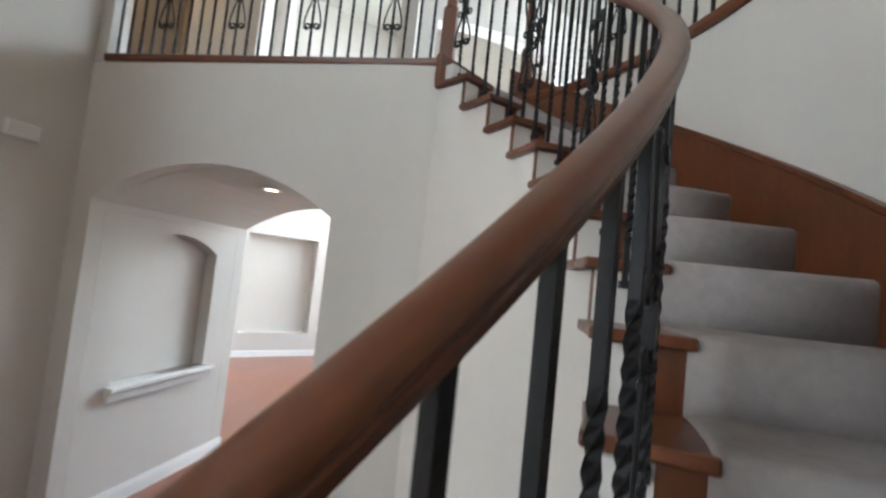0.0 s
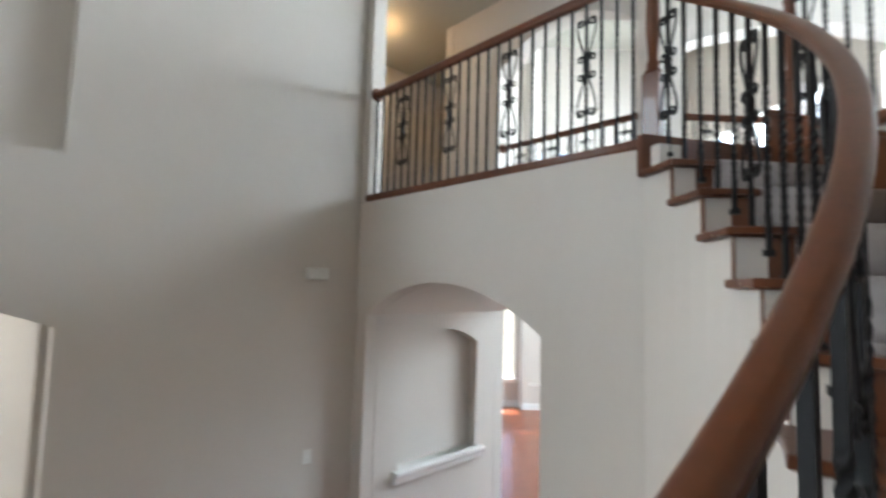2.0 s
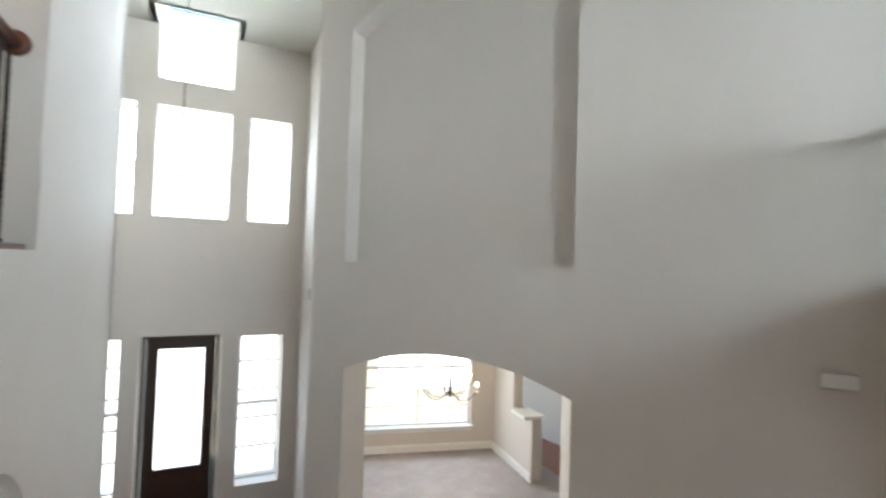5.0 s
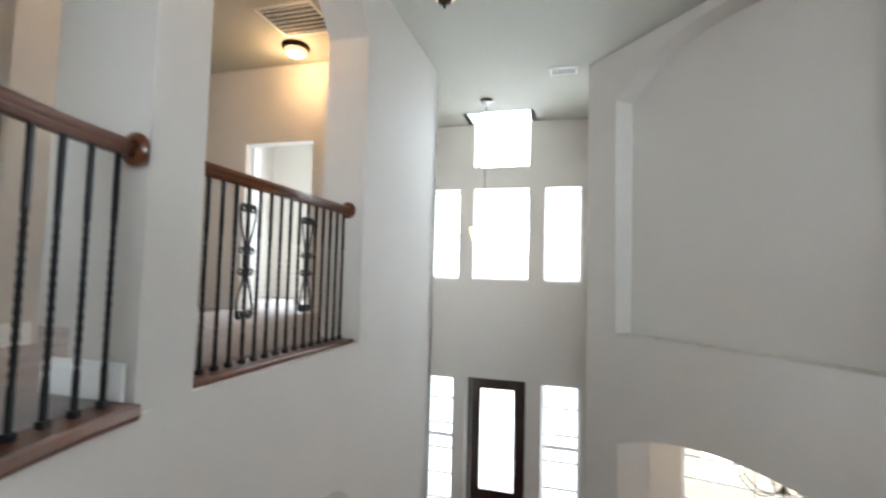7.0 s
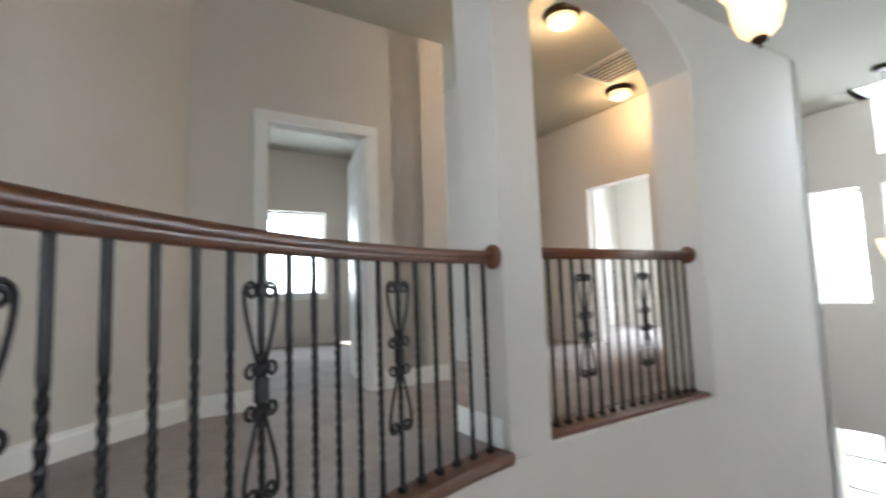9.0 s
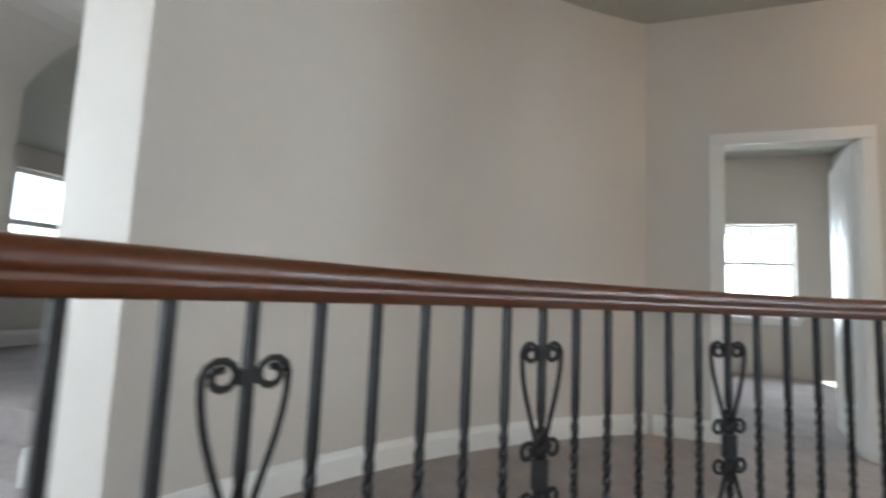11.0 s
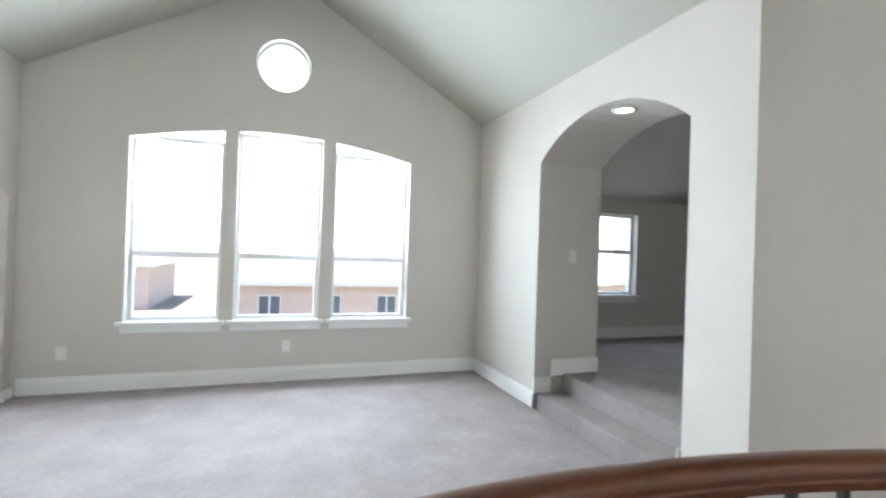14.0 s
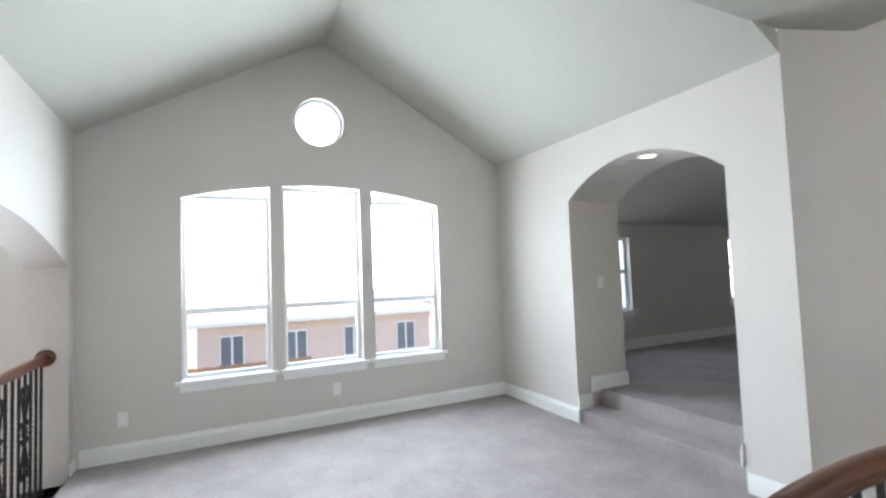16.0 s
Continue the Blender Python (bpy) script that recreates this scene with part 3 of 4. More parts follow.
for x0, x1 in FWIN:
    for za, zb in ((0.5, 2.5), (3.7, 5.9)):
        window("window_%d" % k, W(-8.5 + x0, 6.6), W(-8.5 + x1, 6.6), 0.10, za, zb, "white-framed family room window", 2, 1)
        k += 1
for va, vb, za, zb in PANE_HOLES:
    window("window_%d" % k, W(-8.5, va - 1), W(-8.5, vb - 1), 0.10, za, zb, "white-framed window in the angled family room wall", 2, 1)
    k += 1
rw = thing("window_20", "round white-framed window high in the gable", "window")
rw["kind"] = "structure"
mm = Matrix.Translation((*W(-0.41, 6.56), 6.39)) @ Matrix.Rotation(TURN, 4, "Z") @ Matrix.Rotation(radians(90), 4, "X")
bm = bmesh.new()
lathe_ring = [(0.245, -0.03), (0.245, 0.03), (0.215, 0.03), (0.215, -0.03), (0.245, -0.03)]
k = 28
rings = [[bm.verts.new(mm @ Vector((r * math.cos(2 * math.pi * j / k), r * math.sin(2 * math.pi * j / k), z))) for j in range(k)] for r, z in lathe_ring[:4]]
for r0, r1 in zip(rings, rings[1:] + rings[:1]):
    for j in range(k):
        bm.faces.new((r0[j], r0[(j + 1) % k], r1[(j + 1) % k], r1[j]))
part("frame", bm, TRIM, rw)
bm = bmesh.new()
lathe(bm, [(0.22, -0.003), (0.22, 0.003)], 28)
bm.transform(mm)
part("pane", bm, GLASS, rw, "round clear glass pane").visible_shadow = False


def casing(name, a, b, z0, h, depth):
    """White door casing round an opening between plan points."""
    top = thing(name, "white-painted moulded casing round an open doorway", "door casing")
    top["kind"] = "structure"
    pa, pb = Vector(a), Vector(b)
    d = (pb - pa).normalized()
    n = Vector((-d.y, d.x))
    m = Matrix(((d.x, n.x, 0, pa.x), (d.y, n.y, 0, pa.y), (0, 0, 1, z0), (0, 0, 0, 1)))
    L = (pb - pa).length
    for nm, x0, x1, za, zb in (("jamb_casing", -0.085, 0.004, 0, h), ("jamb_casing", L - 0.004, L + 0.085, 0, h), ("head_casing", -0.085, L + 0.085, h, h + 0.085)):
        q = bmesh.new()
        box(q, x0, x1, -0.02, -0.001, za, zb)
        soften(q, 0.006, 2)
        q.transform(m)
        part(nm, q, TRIM, top)
    for x0, x1 in ((0.0, 0.015), (L - 0.015, L)):
        q = bmesh.new()
        box(q, x0, x1, 0.002, depth, 0, h - 0.004)
        q.transform(m)
        part("jamb", q, TRIM, top)
    return top


casing("door_casing_hall", W(4.12, 1.05), W(4.12, 0.26), ZU, 2.04, 0.13)
casing("door_casing_far", W(3.95, -3.4), W(4.9, -3.4), ZU, 2.06, -0.13)
for ob in bpy.data.objects["door_casing_far"].children:
    if "casing" in ob.name:
        ob.location = (W(0, 0.022)[0] - CX, W(0, 0.022)[1] - CY, 0)


def panel_door(name, hinge, ang, wdt, h, z0):
    """A white six-panel door leaf, turned on its hinge."""
    top = thing(name, "white panelled interior door standing open with metal lever", "door")
    m = Matrix.Translation((*hinge, z0)) @ Matrix.Rotation(ang, 4, "Z")
    q = bmesh.new()
    box(q, 0, wdt, -0.018, 0.018, 0.01, h)
    soften(q, 0.003, 1)
    q.transform(m)
    part("leaf", q, TRIM, top)
    for x0, x1 in ((0.11, wdt / 2 - 0.04), (wdt / 2 + 0.04, wdt - 0.11)):
        for za, zb in ((0.2, 0.8), (0.95, 1.6), (1.7, 1.92)):
            q = bmesh.new()
            for s in (-1, 1):
                box(q, x0, x1, s * 0.019, s * 0.026, za, zb)
            soften(q, 0.003, 1)
            q.transform(m)
            part("panel", q, TRIM, top)
    q = bmesh.new()
    tube(q, [(wdt - 0.06, -0.06, 0.95), (wdt - 0.17, -0.06, 0.95)], 0.009, 8)
    tube(q, [(wdt - 0.06, -0.065, 0.95), (wdt - 0.06, 0.03, 0.95)], 0.012, 8)
    q.transform(m)
    part("handle", q, BRONZE, top, "brushed metal lever handle")


panel_door("door_2", W(4.27, 0.26), TURN - radians(14), 0.76, 2.03, ZU)

# front door: dark wood with one long glass light
fd = thing("door_1", "dark stained wooden front door with a long glass panel", "door")
fd["kind"] = "structure"


def fbox(nm, u0, u1, v0, v1, za, zb, mt, lab="", bev=0.005):
    q = bmesh.new()
    prism(q, [W(u0, v0), W(u1, v0), W(u1, v1), W(u0, v1)], za, zb)
    if bev:
        soften(q, bev, 1)
    return part(nm, q, mt, fd, lab)


fbox("frame", 2.42, 2.465, -5.6, -5.46, 0, 2.39, DOORWOOD)
fbox("frame", 1.585, 1.63, -5.6, -5.46, 0, 2.39, DOORWOOD)
fbox("frame", 1.63, 2.42, -5.6, -5.46, 2.345, 2.39, DOORWOOD)
fbox("stile", 2.28, 2.415, -5.56, -5.51, 0.02, 2.34, DOORWOOD)
fbox("stile", 1.635, 1.77, -5.56, -5.51, 0.02, 2.34, DOORWOOD)
fbox("top_rail", 1.77, 2.28, -5.56, -5.51, 2.2, 2.34, DOORWOOD)
fbox("bottom_rail", 1.77, 2.28, -5.56, -5.51, 0.02, 0.7, DOORWOOD)
fbox("pane", 1.765, 2.285, -5.54, -5.535, 0.695, 2.205, GLASS, "clear glass panel", 0).visible_shadow = False
fbox("handle", 1.69, 1.72, -5.50, -5.45, 0.95, 1.2, BRONZE, "dark bronze pull handle")
fbox("casing", 2.47, 2.55, -5.475, -5.455, 0, 2.48, TRIM, "white casing", 0.004)
fbox("casing", 1.50, 1.58, -5.475, -5.455, 0, 2.48, TRIM, "white casing", 0.004)
fbox("head_casing", 1.50, 2.55, -5.475, -5.45, 2.4, 2.5, TRIM, "white casing", 0.004)

# ---- stair ----
st = thing("staircase", "curved staircase with dark wooden tread ends and grey carpet runner", "staircase")


def sector(bm, r0, r1, a0, a1, z0, z1, n=3):
    pts = [P(r0, a0 + (a1 - a0) * i / n) for i in range(n + 1)] + [P(r1, a1 + (a0 - a1) * i / n) for i in range(n + 1)]
    prism(bm, pts, z0, z1)


for i in range(18):
    z = ZU - RISE * (i + 1)
    a1, a0 = TOP - STEP * i, TOP - STEP * (i + 1)
    q = bmesh.new()
    sector(q, R_IN - 0.035, R_IN + 0.20, a0 - 1.0, a1 + 0.3, z - 0.032, z, 2)
    soften(q, 0.006, 2)
    part("tread", q, WOOD, st)
    q = bmesh.new()
    sector(q, R_IN - 0.004, R_IN + 0.19, a0 + 0.05, a0 + 0.9, z - RISE, z - 0.033, 1)
    part("riser", q, WOOD, st)
    q = bmesh.new()
    sector(q, R_IN + 0.185, RO((a0 + a1) / 2) - 0.012, a0 - 0.7, a1 + 0.02, z - RISE - 0.02, z + 0.012, 3)
    ed = [e for e in q.edges if all(v.co.z > z for v in e.verts)]
    bmesh.ops.bevel(q, geom=ed, offset=0.018, segments=3, affect="EDGES", profile=0.5)
    part("carpet", q, CARPET, st, "grey-beige carpet", True)
q = bmesh.new()
sector(q, R_IN - 0.03, RO(TOP) - 0.02, TOP - 0.9, TOP + 0.5, ZU - RISE, ZU + 0.002, 2)
part("top_riser", q, WOOD, st)
q = bmesh.new()
n = 60
sweep(q, [(*P(RO(TOP - 96 * i / n) - 0.002, TOP - 96 * i / n), ZU - RISE * (96 * i / n) / STEP - 0.30) for i in range(n + 1)], [(0, 0), (0.022, 0), (0.022, 0.50), (0.03, 0.51), (0.03, 0.53), (0, 0.53)])
part("skirt_board", q, WOOD, st, "dark stained skirt board along the outer wall")

# ---- balustrades ----
RAILHALF = [(0.018, 0.0), (0.018, 0.006), (0.021, 0.008), (0.021, 0.014), (0.024, 0.017), (0.024, 0.020), (0.0225, 0.023), (0.0245, 0.028), (0.029, 0.032), (0.030, 0.040), (0.028, 0.050), (0.022, 0.059), (0.012, 0.064)]
RAILPROF = RAILHALF + [(-x, z) for x, z in RAILHALF[::-1]]


def bar_mesh(h, twist=True):
    """A square iron bar with a twisted middle stretch and a foot collar."""
    bm = bmesh.new()
    n = 48
    s = 0.0075
    rings = []
    for i in range(n + 1):
        z = h * i / n
        f = min(max((i / n - 0.16) / 0.56, 0), 1)
        a = f * math.pi * 7 if twist else 0
        rings.append([bm.verts.new((s * 1.414 * math.cos(a + math.pi / 4 + j * math.pi / 2), s * 1.414 * math.sin(a + math.pi / 4 + j * math.pi / 2), z)) for j in range(4)])
    for r0, r1 in zip(rings, rings[1:]):
        for j in range(4):
            bm.faces.new((r0[j], r0[(j + 1) % 4], r1[(j + 1) % 4], r1[j]))
    box(bm, -0.014, 0.014, -0.014, 0.014, 0, 0.022)
    return bm


def scroll_mesh(h):
    """A bar with scrollwork: two tall hearts of bent strip that end in paired curls, and a clasp between them."""
    bm = bar_mesh(h, True)
    mid, span, inner = h * 0.578, h * 0.30, h * 0.058
    for sx in (-1, 1):
        for sz in (-1, 1):
            pts = []
            for i in range(9):
                f = i / 8
                pts.append((sx * (0.012 + 0.050 * math.sin(f * math.pi / 2) ** 1.4), 0, mid + sz * (inner + (span - inner) * f)))
            for i in range(1, 15):
                a = i / 14 * math.pi * 2.6
                r = 0.026 * (1 - 0.045 * i)
                pts.append((sx * (0.036 + r * math.cos(a)), 0, mid + sz * (span + r * math.sin(a))))
            tube(bm, pts, 0.0058, 6)
            pts = [(sx * 0.010, 0, mid + sz * 0.004), (sx * 0.012, 0, mid + sz * inner * 0.5)]
            for i in range(14):
                a = math.pi * 0.95 - i / 13 * math.pi * 2.3
                r = 0.023 * (1 - 0.045 * i)
                pts.append((sx * (0.038 + r * math.cos(a)), 0, mid + sz * (inner + r * math.sin(a))))
            tube(bm, pts, 0.0056, 6)
    for z, half in ((mid, 0.032), (mid + span, 0.010), (mid - span, 0.010)):
        box(bm, -0.017, 0.017, -0.011, 0.011, z - half, z + half)
    return bm


BARS = {}


def bars(h):
    if h not in BARS:
        made = []
        for nm, b in (("baluster", bar_mesh(h)), ("scroll_baluster", scroll_mesh(h))):
            me = bpy.data.meshes.new(nm)
            bmesh.ops.recalc_face_normals(b, faces=b.faces[:])
            b.to_mesh(me)
            b.free()
            me.materials.append(IRON)
            made.append(me)
        BARS[h] = made
    return BARS[h]


def along(pts, step, first):
    """Places and headings at even steps along a path."""
    out, run, want = [], 0.0, first
    for p, q in zip(pts, pts[1:]):
        p, q = Vector(p), Vector(q)
        L = Vector((q.x - p.x, q.y - p.y)).length
        while want <= run + L:
            out.append((p.lerp(q, (want - run) / L), math.atan2(q.y - p.y, q.x - p.x)))
            want += step
        run += L
    return out


def balustrade(name, label, pts, h, step=0.102, first=0.06, every=4, phase=2, curb=True, ends=(), slim=1.0):
    top = thing(name, label, "railing")
    q = bmesh.new()
    sweep(q, [(p[0], p[1], p[2] + h) for p in pts], [(x * slim, z * slim) for x, z in RAILPROF])
    part("handrail", q, WOOD, top, "dark reddish-brown moulded wooden handrail", True)
    if curb:
        q = bmesh.new()
        sweep(q, [(p[0], p[1], p[2] - 0.06) for p in pts], [(-0.085, 0.02), (-0.075, 0.0), (0.075, 0.0), (0.085, 0.02), (0.085, 0.05), (0.078, 0.058), (-0.078, 0.058), (-0.085, 0.05)])
        part("shoe_rail", q, WOOD, top, "dark wooden shoe rail")
    plain, scroll = bars(round(h, 2))
    for i, (p, a) in enumerate(along(pts, step, first)):
        ob = new("scroll_baluster" if i % every == phase else "baluster", scroll if i % every == phase else plain)
        ob.parent = top
        ob.matrix_basis = Matrix.Translation(p) @ Matrix.Rotation(a, 4, "Z")
    for e, way in ends:
        q = bmesh.new()
        lathe(q, [(0.0, 0.0), (0.062, 0.0), (0.062, 0.012), (0.052, 0.022), (0.046, 0.024), (0.0, 0.024)], 24)
        q.transform(Matrix.Translation((e[0], e[1], e[2] + h + 0.036)) @ Vector((way[0], way[1], 0)).to_track_quat("Z", "Y").to_matrix().to_4x4())
        part("rosette", q, WOOD, top, "round wooden wall rosette")
    return top


def newel(at, z, h, label):
    top = thing("newel_post", label, "newel post")
    q = bmesh.new()
    box(q, at[0] - 0.043, at[0] + 0.043, at[1] - 0.043, at[1] + 0.043, z, z + 0.36)
    soften(q, 0.006, 2)
    part("base_block", q, WOOD, top)
    q = bmesh.new()
    lathe(q, [(0.04, z + 0.36), (0.045, z + 0.375), (0.03, z + 0.39), (0.036, z + 0.41), (0.024, z + 0.44), (0.036, z + 0.6), (0.028, z + h - 0.14), (0.034, z + h - 0.12), (0.026, z + h - 0.10), (0.036, z + h)], 16, (at[0], at[1], 0))
    part("turned_shaft", q, WOOD, top, smooth=True)
    return top


# inner stair rail
sp = []
for i in range(73):
    a = -82 + (TOP - 1 + 82) * i / 72
    sp.append((*P(R_RAIL, a), ZU - RISE * (TOP - a) / STEP))
balustrade("stair_railing", "curved stair railing, wooden handrail on twisted black iron bars", [(x, y, z - 0.06) for x, y, z in sp], 0.80, 0.118, 0.05, 5, 1, False, slim=0.80)
newel(P(R_RAIL, TOP + 1), ZU - 0.02, 1.12, "turned dark wooden newel post at the stair head")
# balcony edge
bp = [P(R_RAIL - 0.01, TOP + 2), (2.42, 0.07), (2.2, 0.075), (1.9, 0.07), (1.3, 0.065), (0.7, 0.06), (0.105, 0.06)]
balustrade("balcony_railing", "balcony railing, wooden handrail and black iron scroll bars", [(x, y, ZU) for x, y in bp], 0.90, 0.095, 0.08, 6, 3, True, [((0.102, 0.06, ZU), (1, 0))])
# railing above the stair's outer wall
op = [(*P(RO(TOP - 2 - 91.8 * i / 46, 2.50), TOP - 2 - 91.8 * i / 46), ZU) for i in range(47)]
balustrade("landing_railing", "curved landing railing, wooden handrail and black iron scroll bars", op, 0.885, 0.110, 0.083, 6, 0, True, [(op[-1], (P(1, 50)[0] - CX, P(1, 50)[1] - CY))])
newel((op[0][0], op[0][1]), ZU - 0.02, 0.93, "turned dark wooden newel post at the landing")
# railed opening beside the entry
hp = [W(2.56, 0.008), W(2.56, -1.545)]
balustrade("hall_railing", "short hall railing between wall ends, wood over black iron", [(*p, ZU) for p in hp], 0.92, 0.095, 0.06, 6, 4, True, [((*W(2.56, -1.547), ZU), (W(0, 1)[0] - CX, W(0, 1)[1] - CY))])
# overlooks to the family room
balustrade("bridge_railing", "railing of the family room overlook, wood over iron", [(-0.115, 2.12, ZU), (1.64, 2.12, ZU)], 0.90, 0.108, 0.06, 4, 2, True, [((-0.125, 2.12, ZU), (1, 0))])
gp = [W(-2.47, 3.02), W(-2.47, 6.31)]
balustrade("game_room_railing", "game room overlook railing, wooden handrail and iron bars", [(*p, ZU) for p in gp], 0.90, 0.108, 0.06, 4, 2, True, [((*W(-2.47, 6.31), ZU), (W(0, -1)[0] - CX, W(0, -1)[1] - CY))])

# ---- lamps, vents, plates ----
def ceiling_lamp(at, label):
    top = thing("ceiling_light", label, "ceiling light", "flush ceiling lights")
    q = bmesh.new()
    lathe(q, [(0.0, 0), (0.15, 0), (0.155, -0.02), (0.14, -0.045), (0.12, -0.05), (0.0, -0.05)], 24, at)
    part("ring", q, BRONZE, top, "dark bronze ring", True)
    q = bmesh.new()
    lathe(q, [(0.125, -0.05), (0.12, -0.075), (0.09, -0.105), (0.04, -0.12), (0.0, -0.122)], 24, at)
    part("diffuser", q, LAMPGLASS, top, "glowing frosted glass bowl", True)
    bulb("hall_bulb", (at[0], at[1], at[2] - 0.2), 6.0)


ceiling_lamp((*W(3.97, -2.85), ZH), "lit flush ceiling light with dark bronze ring in the hall")
ceiling_lamp((*W(3.22, -1.12), ZH), "lit flush ceiling light with dark bronze ring by the landing")
# This fixture is added, unseen, to light the far hall's walls warmly.
ceiling_lamp((-1.7, 1.2, ZC), "lit flush ceiling light, added unseen, in the far hall")


def recessed(at, normal_z=-1):
    top = thing("recessed_light", "lit round recessed light with white trim in an arch soffit", "recessed light", "recessed lights")
    q = bmesh.new()
    lathe(q, [(0.085, 0.0), (0.085, -0.006), (0.06, -0.008), (0.06, 0.0)], 24, at)
    part("trim_ring", q, TRIM, top, smooth=True)
    q = bmesh.new()
    lathe(q, [(0.06, -0.003), (0.03, -0.006), (0.0, -0.007)], 24, at)
    part("lens", q, LAMPHOT, top, "glowing lens", True)


recessed((*W(1.82, 4.53), 5.757))
recessed((1.07, 0.77, 2.645))


def bell_pendant(at, rod):
    top = thing("pendant_light", "lit bell-shaped amber glass pendant with dark metal finial", "pendant light")
    x, y, z = at
    q = bmesh.new()
    lathe(q, [(0.045, z + 0.02), (0.075, z + 0.05), (0.095, z + 0.12), (0.10, z + 0.18), (0.115, z + 0.22), (0.135, z + 0.245), (0.128, z + 0.245), (0.10, z + 0.2), (0.06, z + 0.06), (0.03, z + 0.03)], 28, (x, y, 0))
    part("shade", q, LAMPGLASS, top, "frosted amber glass bell", True)
    q = bmesh.new()
    lathe(q, [(0.0, z - 0.03), (0.008, z - 0.025), (0.006, z - 0.012), (0.03, z), (0.034, z + 0.012), (0.02, z + 0.022), (0.0, z + 0.022)], 16, (x, y, 0))
    part("finial", q, BRONZE, top, "dark metal finial", True)
    q = bmesh.new()
    tube(q, [(x, y, z + 0.02), (x, y, rod)], 0.008, 8)
    lathe(q, [(0.0, rod - 0.03), (0.06, rod - 0.03), (0.07, rod), (0.0, rod)], 20, (x, y, 0))
    part("rod", q, BRONZE, top, "dark metal rod and canopy")
    bulb("pendant_bulb", (x, y, z + 0.36), 1.2)


bell_pendant((PEND[0], PEND[1], PEND[2]), ZC)
# small ceiling rosette with a hanging chain and glass bowl near the entry windows
hx, hy = W(2.05, -4.3)
en = thing("entry_pendant", "small pale glass pendant on a thin rod in the entry", "pendant light")
q = bmesh.new()
lathe(q, [(0.0, ZC - 0.04), (0.07, ZC - 0.035), (0.085, ZC - 0.002), (0.0, ZC - 0.002)], 20, (hx, hy, 0))
part("canopy", q, BRONZE, en)
q = bmesh.new()
tube(q, [(hx, hy, ZC - 0.03), (hx, hy, 4.55)], 0.006, 6)
part("rod", q, BRONZE, en)
q = bmesh.new()
lathe(q, [(0.03, 4.2), (0.10, 4.26), (0.16, 4.4), (0.19, 4.53), (0.18, 4.53), (0.14, 4.4), (0.05, 4.27), (0.0, 4.25)], 24, (hx, hy, 0))
part("bowl", q, LAMPGLASS, en, "pale frosted glass bowl", True)


def grille(name, c, ang, w, h, z, n, label):
    """A ceiling grille with a frame, a dark backing and slanted slats."""
    top = thing(name, label, "vent")
    m = Matrix.Translation((*c, z)) @ Matrix.Rotation(ang, 4, "Z")
    q = bmesh.new()
    box(q, -w / 2 + 0.02, w / 2 - 0.02, -h / 2 + 0.02, h / 2 - 0.02, -0.006, -0.002)
    q.transform(m)
    part("backing", q, VENTGREY, top)
    for x0, x1, y0, y1 in ((-w / 2, w / 2, -h / 2, -h / 2 + 0.025), (-w / 2, w / 2, h / 2 - 0.025, h / 2), (-w / 2, -w / 2 + 0.025, -h / 2 + 0.025, h / 2 - 0.025), (w / 2 - 0.025, w / 2, -h / 2 + 0.025, h / 2 - 0.025)):
        q = bmesh.new()
        box(q, x0, x1, y0, y1, -0.016, -0.001)
        q.transform(m)
        part("frame_bar", q, PLASTIC, top)
    for i in range(n):
        y = -h / 2 + 0.03 + (h - 0.06) * (i + 0.5) / n
        q = bmesh.new()
        hexa(q, [(-w / 2 + 0.025, y - 0.006, -0.016), (w / 2 - 0.025, y - 0.006, -0.016), (w / 2 - 0.025, y - 0.003, -0.016), (-w / 2 + 0.025, y - 0.003, -0.016),
                 (-w / 2 + 0.025, y + 0.003, -0.007), (w / 2 - 0.025, y + 0.003, -0.007), (w / 2 - 0.025, y + 0.006, -0.007), (-w / 2 + 0.025, y + 0.006, -0.007)])
        q.transform(m)
        part("slat", q, PLASTIC, top)


grille("return_vent", W(3.63, -2.36), TURN, 0.62, 0.55, ZH, 7, "large grey slatted return-air vent in the hall ceiling")
grille("supply_vent", W(1.05, -3.6), TURN, 0.3, 0.18, ZC, 5, "small white slatted supply vent in the foyer ceiling")


def plate(name, at, nrm, w, h, label, category, holes=2, group=""):
    top = thing(name, label, category, group)
    n = Vector((*nrm, 0)).normalized()
    d = Vector((-n.y, n.x, 0))
    m = Matrix(((d.x, n.x, 0, at[0]), (d.y, n.y, 0, at[1]), (0, 0, 1, at[2]), (0, 0, 0, 1)))
    q = bmesh.new()
    box(q, -w / 2, w / 2, 0.001, 0.007, -h / 2, h / 2)
    soften(q, 0.003, 1)
    q.transform(m)
    part("cover", q, PLASTIC, top)
    for i in range(holes):
        z = (i - (holes - 1) / 2) * 0.04
        q = bmesh.new()
        box(q, -0.016, 0.016, 0.0065, 0.010, z - 0.013, z + 0.013)
        soften(q, 0.003, 1)
        q.transform(m)
        part("insert", q, TRIM, top)


gn = (W(0, -1)[0] - CX, W(0, -1)[1] - CY)
wn_u = (W(-1, 0)[0] - CX, W(-1, 0)[1] - CY)
plate("outlet", (*W(-0.31, 6.459), 3.80), gn, 0.075, 0.115, "white wall outlet above the baseboard", "outlet", 2, "outlets")
plate("outlet", (*W(-2.02, 6.459), 3.80), gn, 0.075, 0.115, "white wall outlet above the baseboard", "outlet", 2, "outlets")
plate("outlet", (*W(2.35, 3.17), 3.80), (W(-0.61, -0.79)[0] - CX, W(-0.61, -0.79)[1] - CY), 0.075, 0.115, "white outlet on the curved hall wall", "outlet", 2, "outlets")
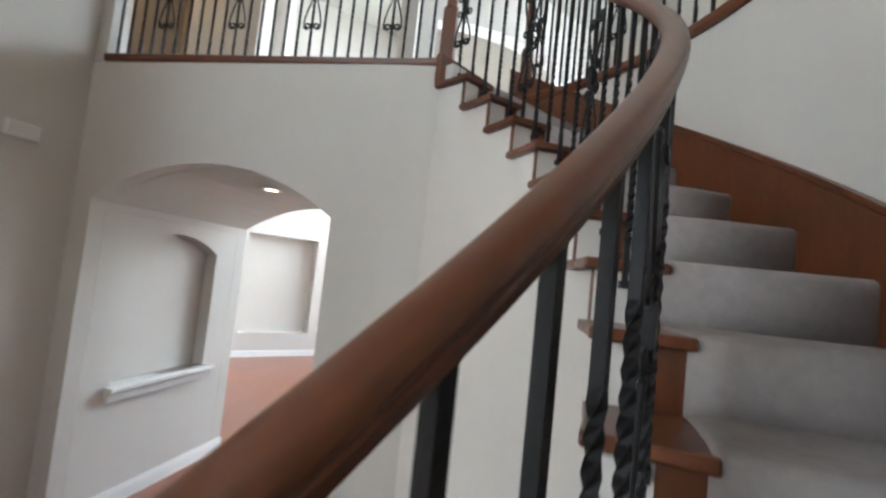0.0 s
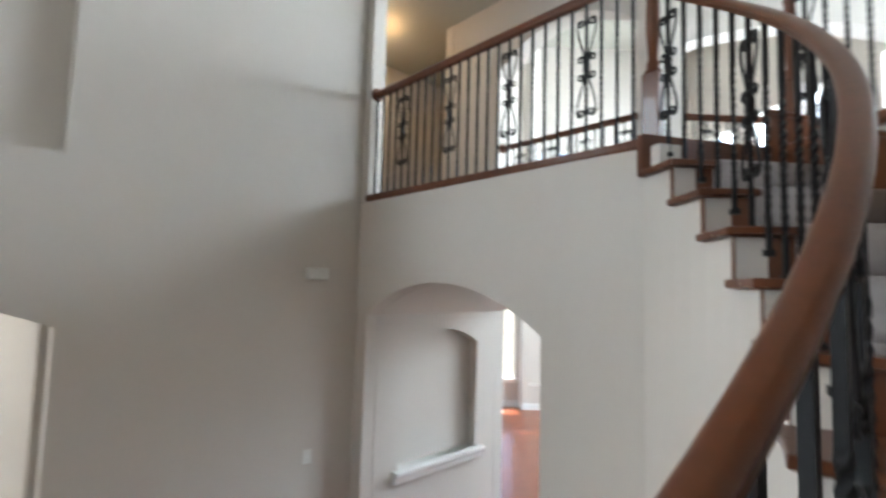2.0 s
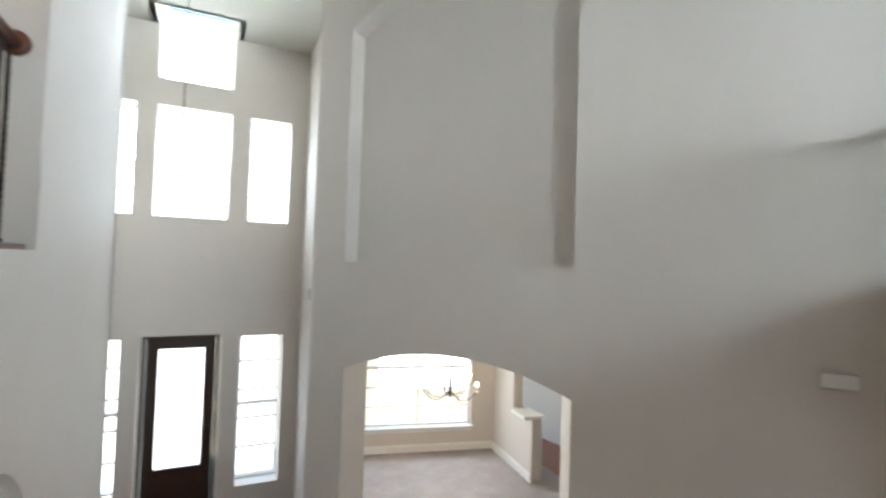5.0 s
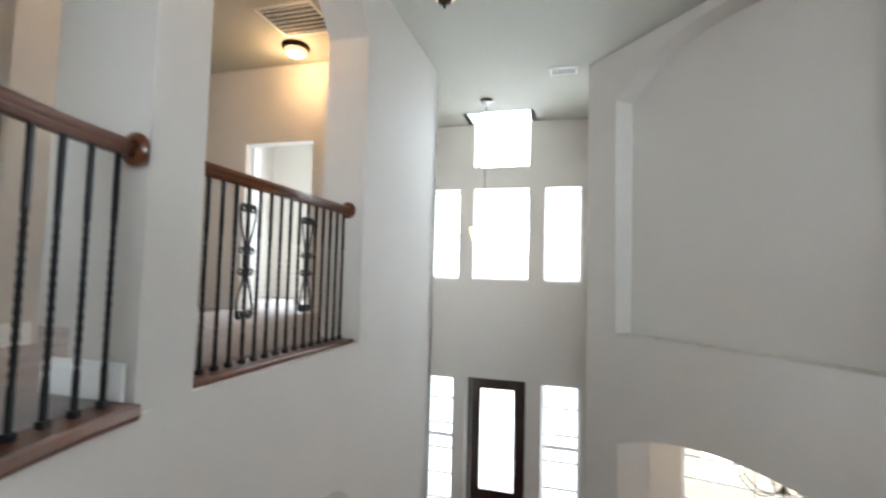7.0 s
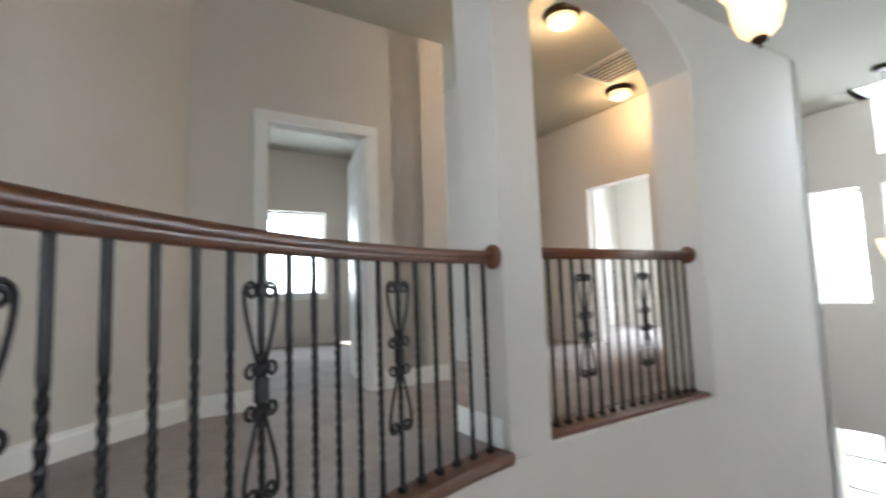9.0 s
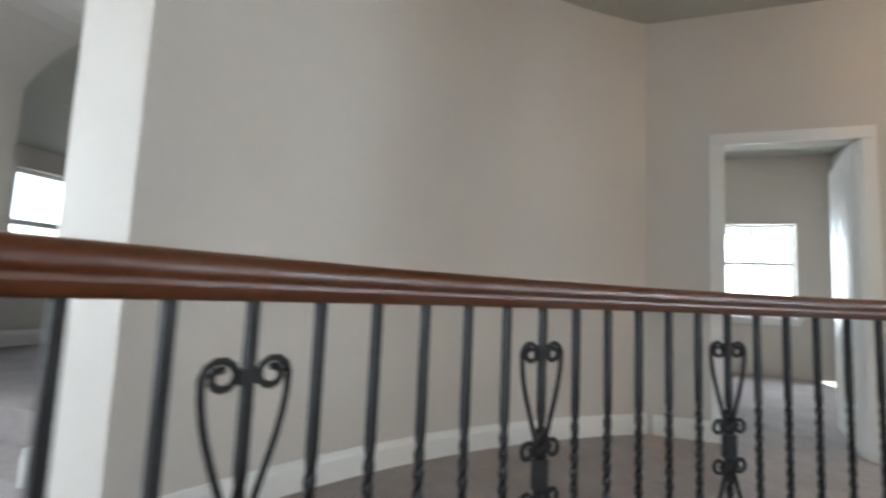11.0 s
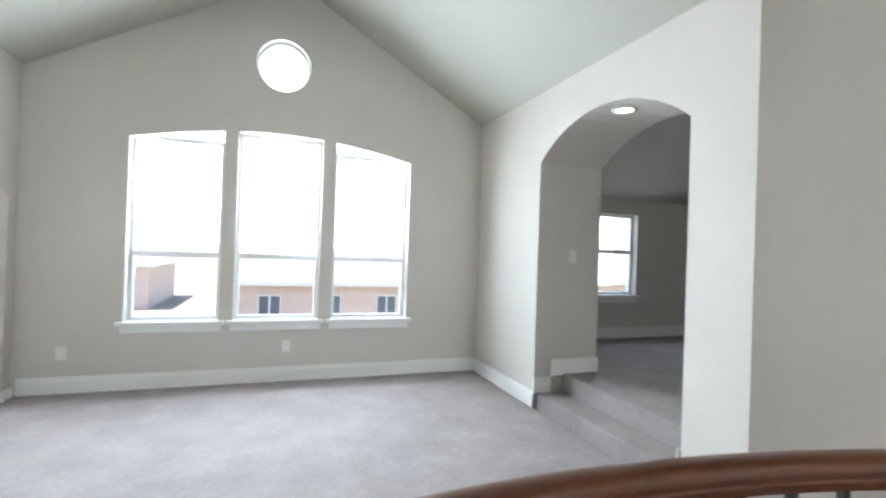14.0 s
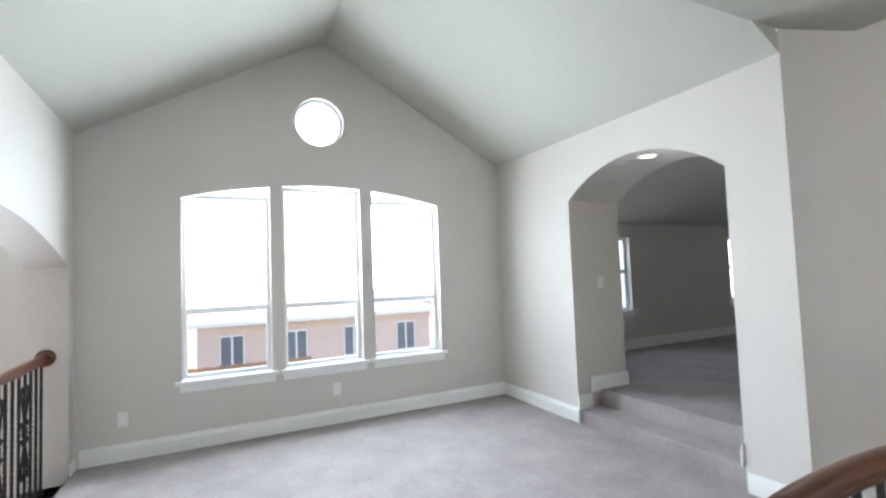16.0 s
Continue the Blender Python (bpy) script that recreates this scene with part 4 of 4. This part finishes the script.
plate("light_switch", (0.001, -0.42, 1.22), (1, 0), 0.075, 0.115, "white light switch on the foyer wall", "light switch", 1)
plate("light_switch", (*W(1.95, 5.262), 4.72), gn, 0.075, 0.115, "white light switch inside the arch", "light switch", 1)
ch = thing("door_chime", "white rectangular door chime box high on the wall", "door chime")
q = bmesh.new()
box(q, 0.001, 0.05, -0.515, -0.318, 2.66, 2.757)
soften(q, 0.008, 2)
part("cover", q, PLASTIC, ch)
q = bmesh.new()
for i in range(4):
    box(q, 0.0495, 0.053, -0.50, -0.333, 2.677 + i * 0.019, 2.684 + i * 0.019)
part("louvre", q, TRIM, ch)

# ---- dining chandelier ----
cx, cy, cz = -2.35, -4.1, 1.62
cl = thing("chandelier", "dark metal candle chandelier with lit bulbs in the dining room", "chandelier")
q = bmesh.new()
tube(q, [(cx, cy, cz), (cx, cy, 2.95)], 0.008, 8)
lathe(q, [(0.0, cz - 0.12), (0.02, cz - 0.1), (0.035, cz - 0.05), (0.02, cz), (0.03, cz + 0.1), (0.012, cz + 0.2), (0.0, cz + 0.2)], 16, (cx, cy, 0))
part("stem", q, BRONZE, cl, smooth=True)
for i in range(9):
    a = 2 * math.pi * i / 9
    r, up = (0.43, 0.0) if i % 3 else (0.26, 0.18)
    q = bmesh.new()
    pts = []
    for j in range(9):
        f = j / 8
        rr = 0.02 + (r - 0.02) * f
        pts.append((cx + rr * math.cos(a), cy + rr * math.sin(a), cz - 0.05 + up * f - 0.10 * math.sin(math.pi * f) + 0.08 * f * f))
    tube(q, pts, 0.007, 6)
    part("arm", q, BRONZE, cl)
    ex, ey, ez = pts[-1]
    q = bmesh.new()
    lathe(q, [(0.0, ez), (0.03, ez + 0.005), (0.012, ez + 0.015), (0.012, ez + 0.07), (0.0, ez + 0.07)], 10, (ex, ey, 0))
    part("candle", q, PLASTIC, cl)
    q = bmesh.new()
    lathe(q, [(0.0, ez + 0.07), (0.014, ez + 0.08), (0.02, ez + 0.10), (0.012, ez + 0.13), (0.0, ez + 0.145)], 10, (ex, ey, 0))
    part("bulb", q, LAMPHOT, cl, "glowing flame bulb", True)

bulb("chandelier_glow", (cx, cy, cz + 0.35), 14, (1, 0.72, 0.45), 0.15)

# ---- outside ----
bm = bmesh.new()
box(bm, -400, 400, -400, 400, -0.6, -0.25)
structure(link("ground", bm, GRASS), "pale bare ground and lawn round the houses", "ground")


def house(u, v, w, d, h, roof, label):
    top = thing("house", label, "house", "neighbouring houses")

    def hb(nm, pts, za, zb, mt, lab=""):
        q = bmesh.new()
        prism(q, [W(*p) for p in pts], za, zb)
        return part(nm, q, mt, top, lab)
    hb("wall", [(u, v), (u + w, v), (u + w, v + d), (u, v + d)], -0.25, h, BRICK, "red-brown brick walls")
    q = bmesh.new()
    e = 0.5
    lo = [(*W(a, b), h) for a, b in ((u - e, v - e), (u + w + e, v - e), (u + w + e, v + d + e), (u - e, v + d + e))]
    hi = [(*W(u + w * 0.35, v + d / 2 - 0.05), h + roof), (*W(u + w * 0.65, v + d / 2 - 0.05), h + roof), (*W(u + w * 0.65, v + d / 2 + 0.05), h + roof), (*W(u + w * 0.35, v + d / 2 + 0.05), h + roof)]
    hexa(q, lo + hi)
    part("roof", q, SHINGLE, top, "grey shingled hip roof")
    hb("fascia", [(u - e, v - e - 0.03), (u + w + e, v - e - 0.03), (u + w + e, v - e), (u - e, v - e)], h - 0.12, h + 0.08, TRIM)
    n = max(2, int(w / 2.6))
    for i in range(n):
        a = u + w * (i + 0.5) / n
        hb("window", [(a - 0.55, v - 0.05), (a + 0.55, v - 0.05), (a + 0.55, v - 0.005), (a - 0.55, v - 0.005)], 0.7, 2.3, TRIM)
        for s in (-0.27, 0.27):
            hb("pane", [(a + s - 0.22, v - 0.07), (a + s + 0.22, v - 0.07), (a + s + 0.22, v - 0.051), (a + s - 0.22, v - 0.051)], 0.78, 2.22, DARKGLASS)


house(-2.0, 27, 12, 9, 2.9, 2.6, "single-storey brick house with grey hip roof behind the fence")
house(14, 30, 11, 9, 2.9, 2.8, "brick house with grey shingled roof in the distance")
house(-22, 42, 13, 10, 3.0, 2.8, "distant brick house with grey roof")
fe = thing("fence", "brown wooden board fence between the gardens", "fence")
q = bmesh.new()
box(q, -0.068, 0.068, -0.012, 0.012, -0.25, 1.6)
me = bpy.data.meshes.new("board")
q.to_mesh(me)
q.free()
me.materials.append(FENCE)
for i in range(150):
    ob = new("board", me)
    ob.parent = fe
    ob.matrix_basis = Matrix.Translation((*W(-20 + i * 0.15, 22.5), random.uniform(-0.02, 0.02))) @ Matrix.Rotation(TURN, 4, "Z")
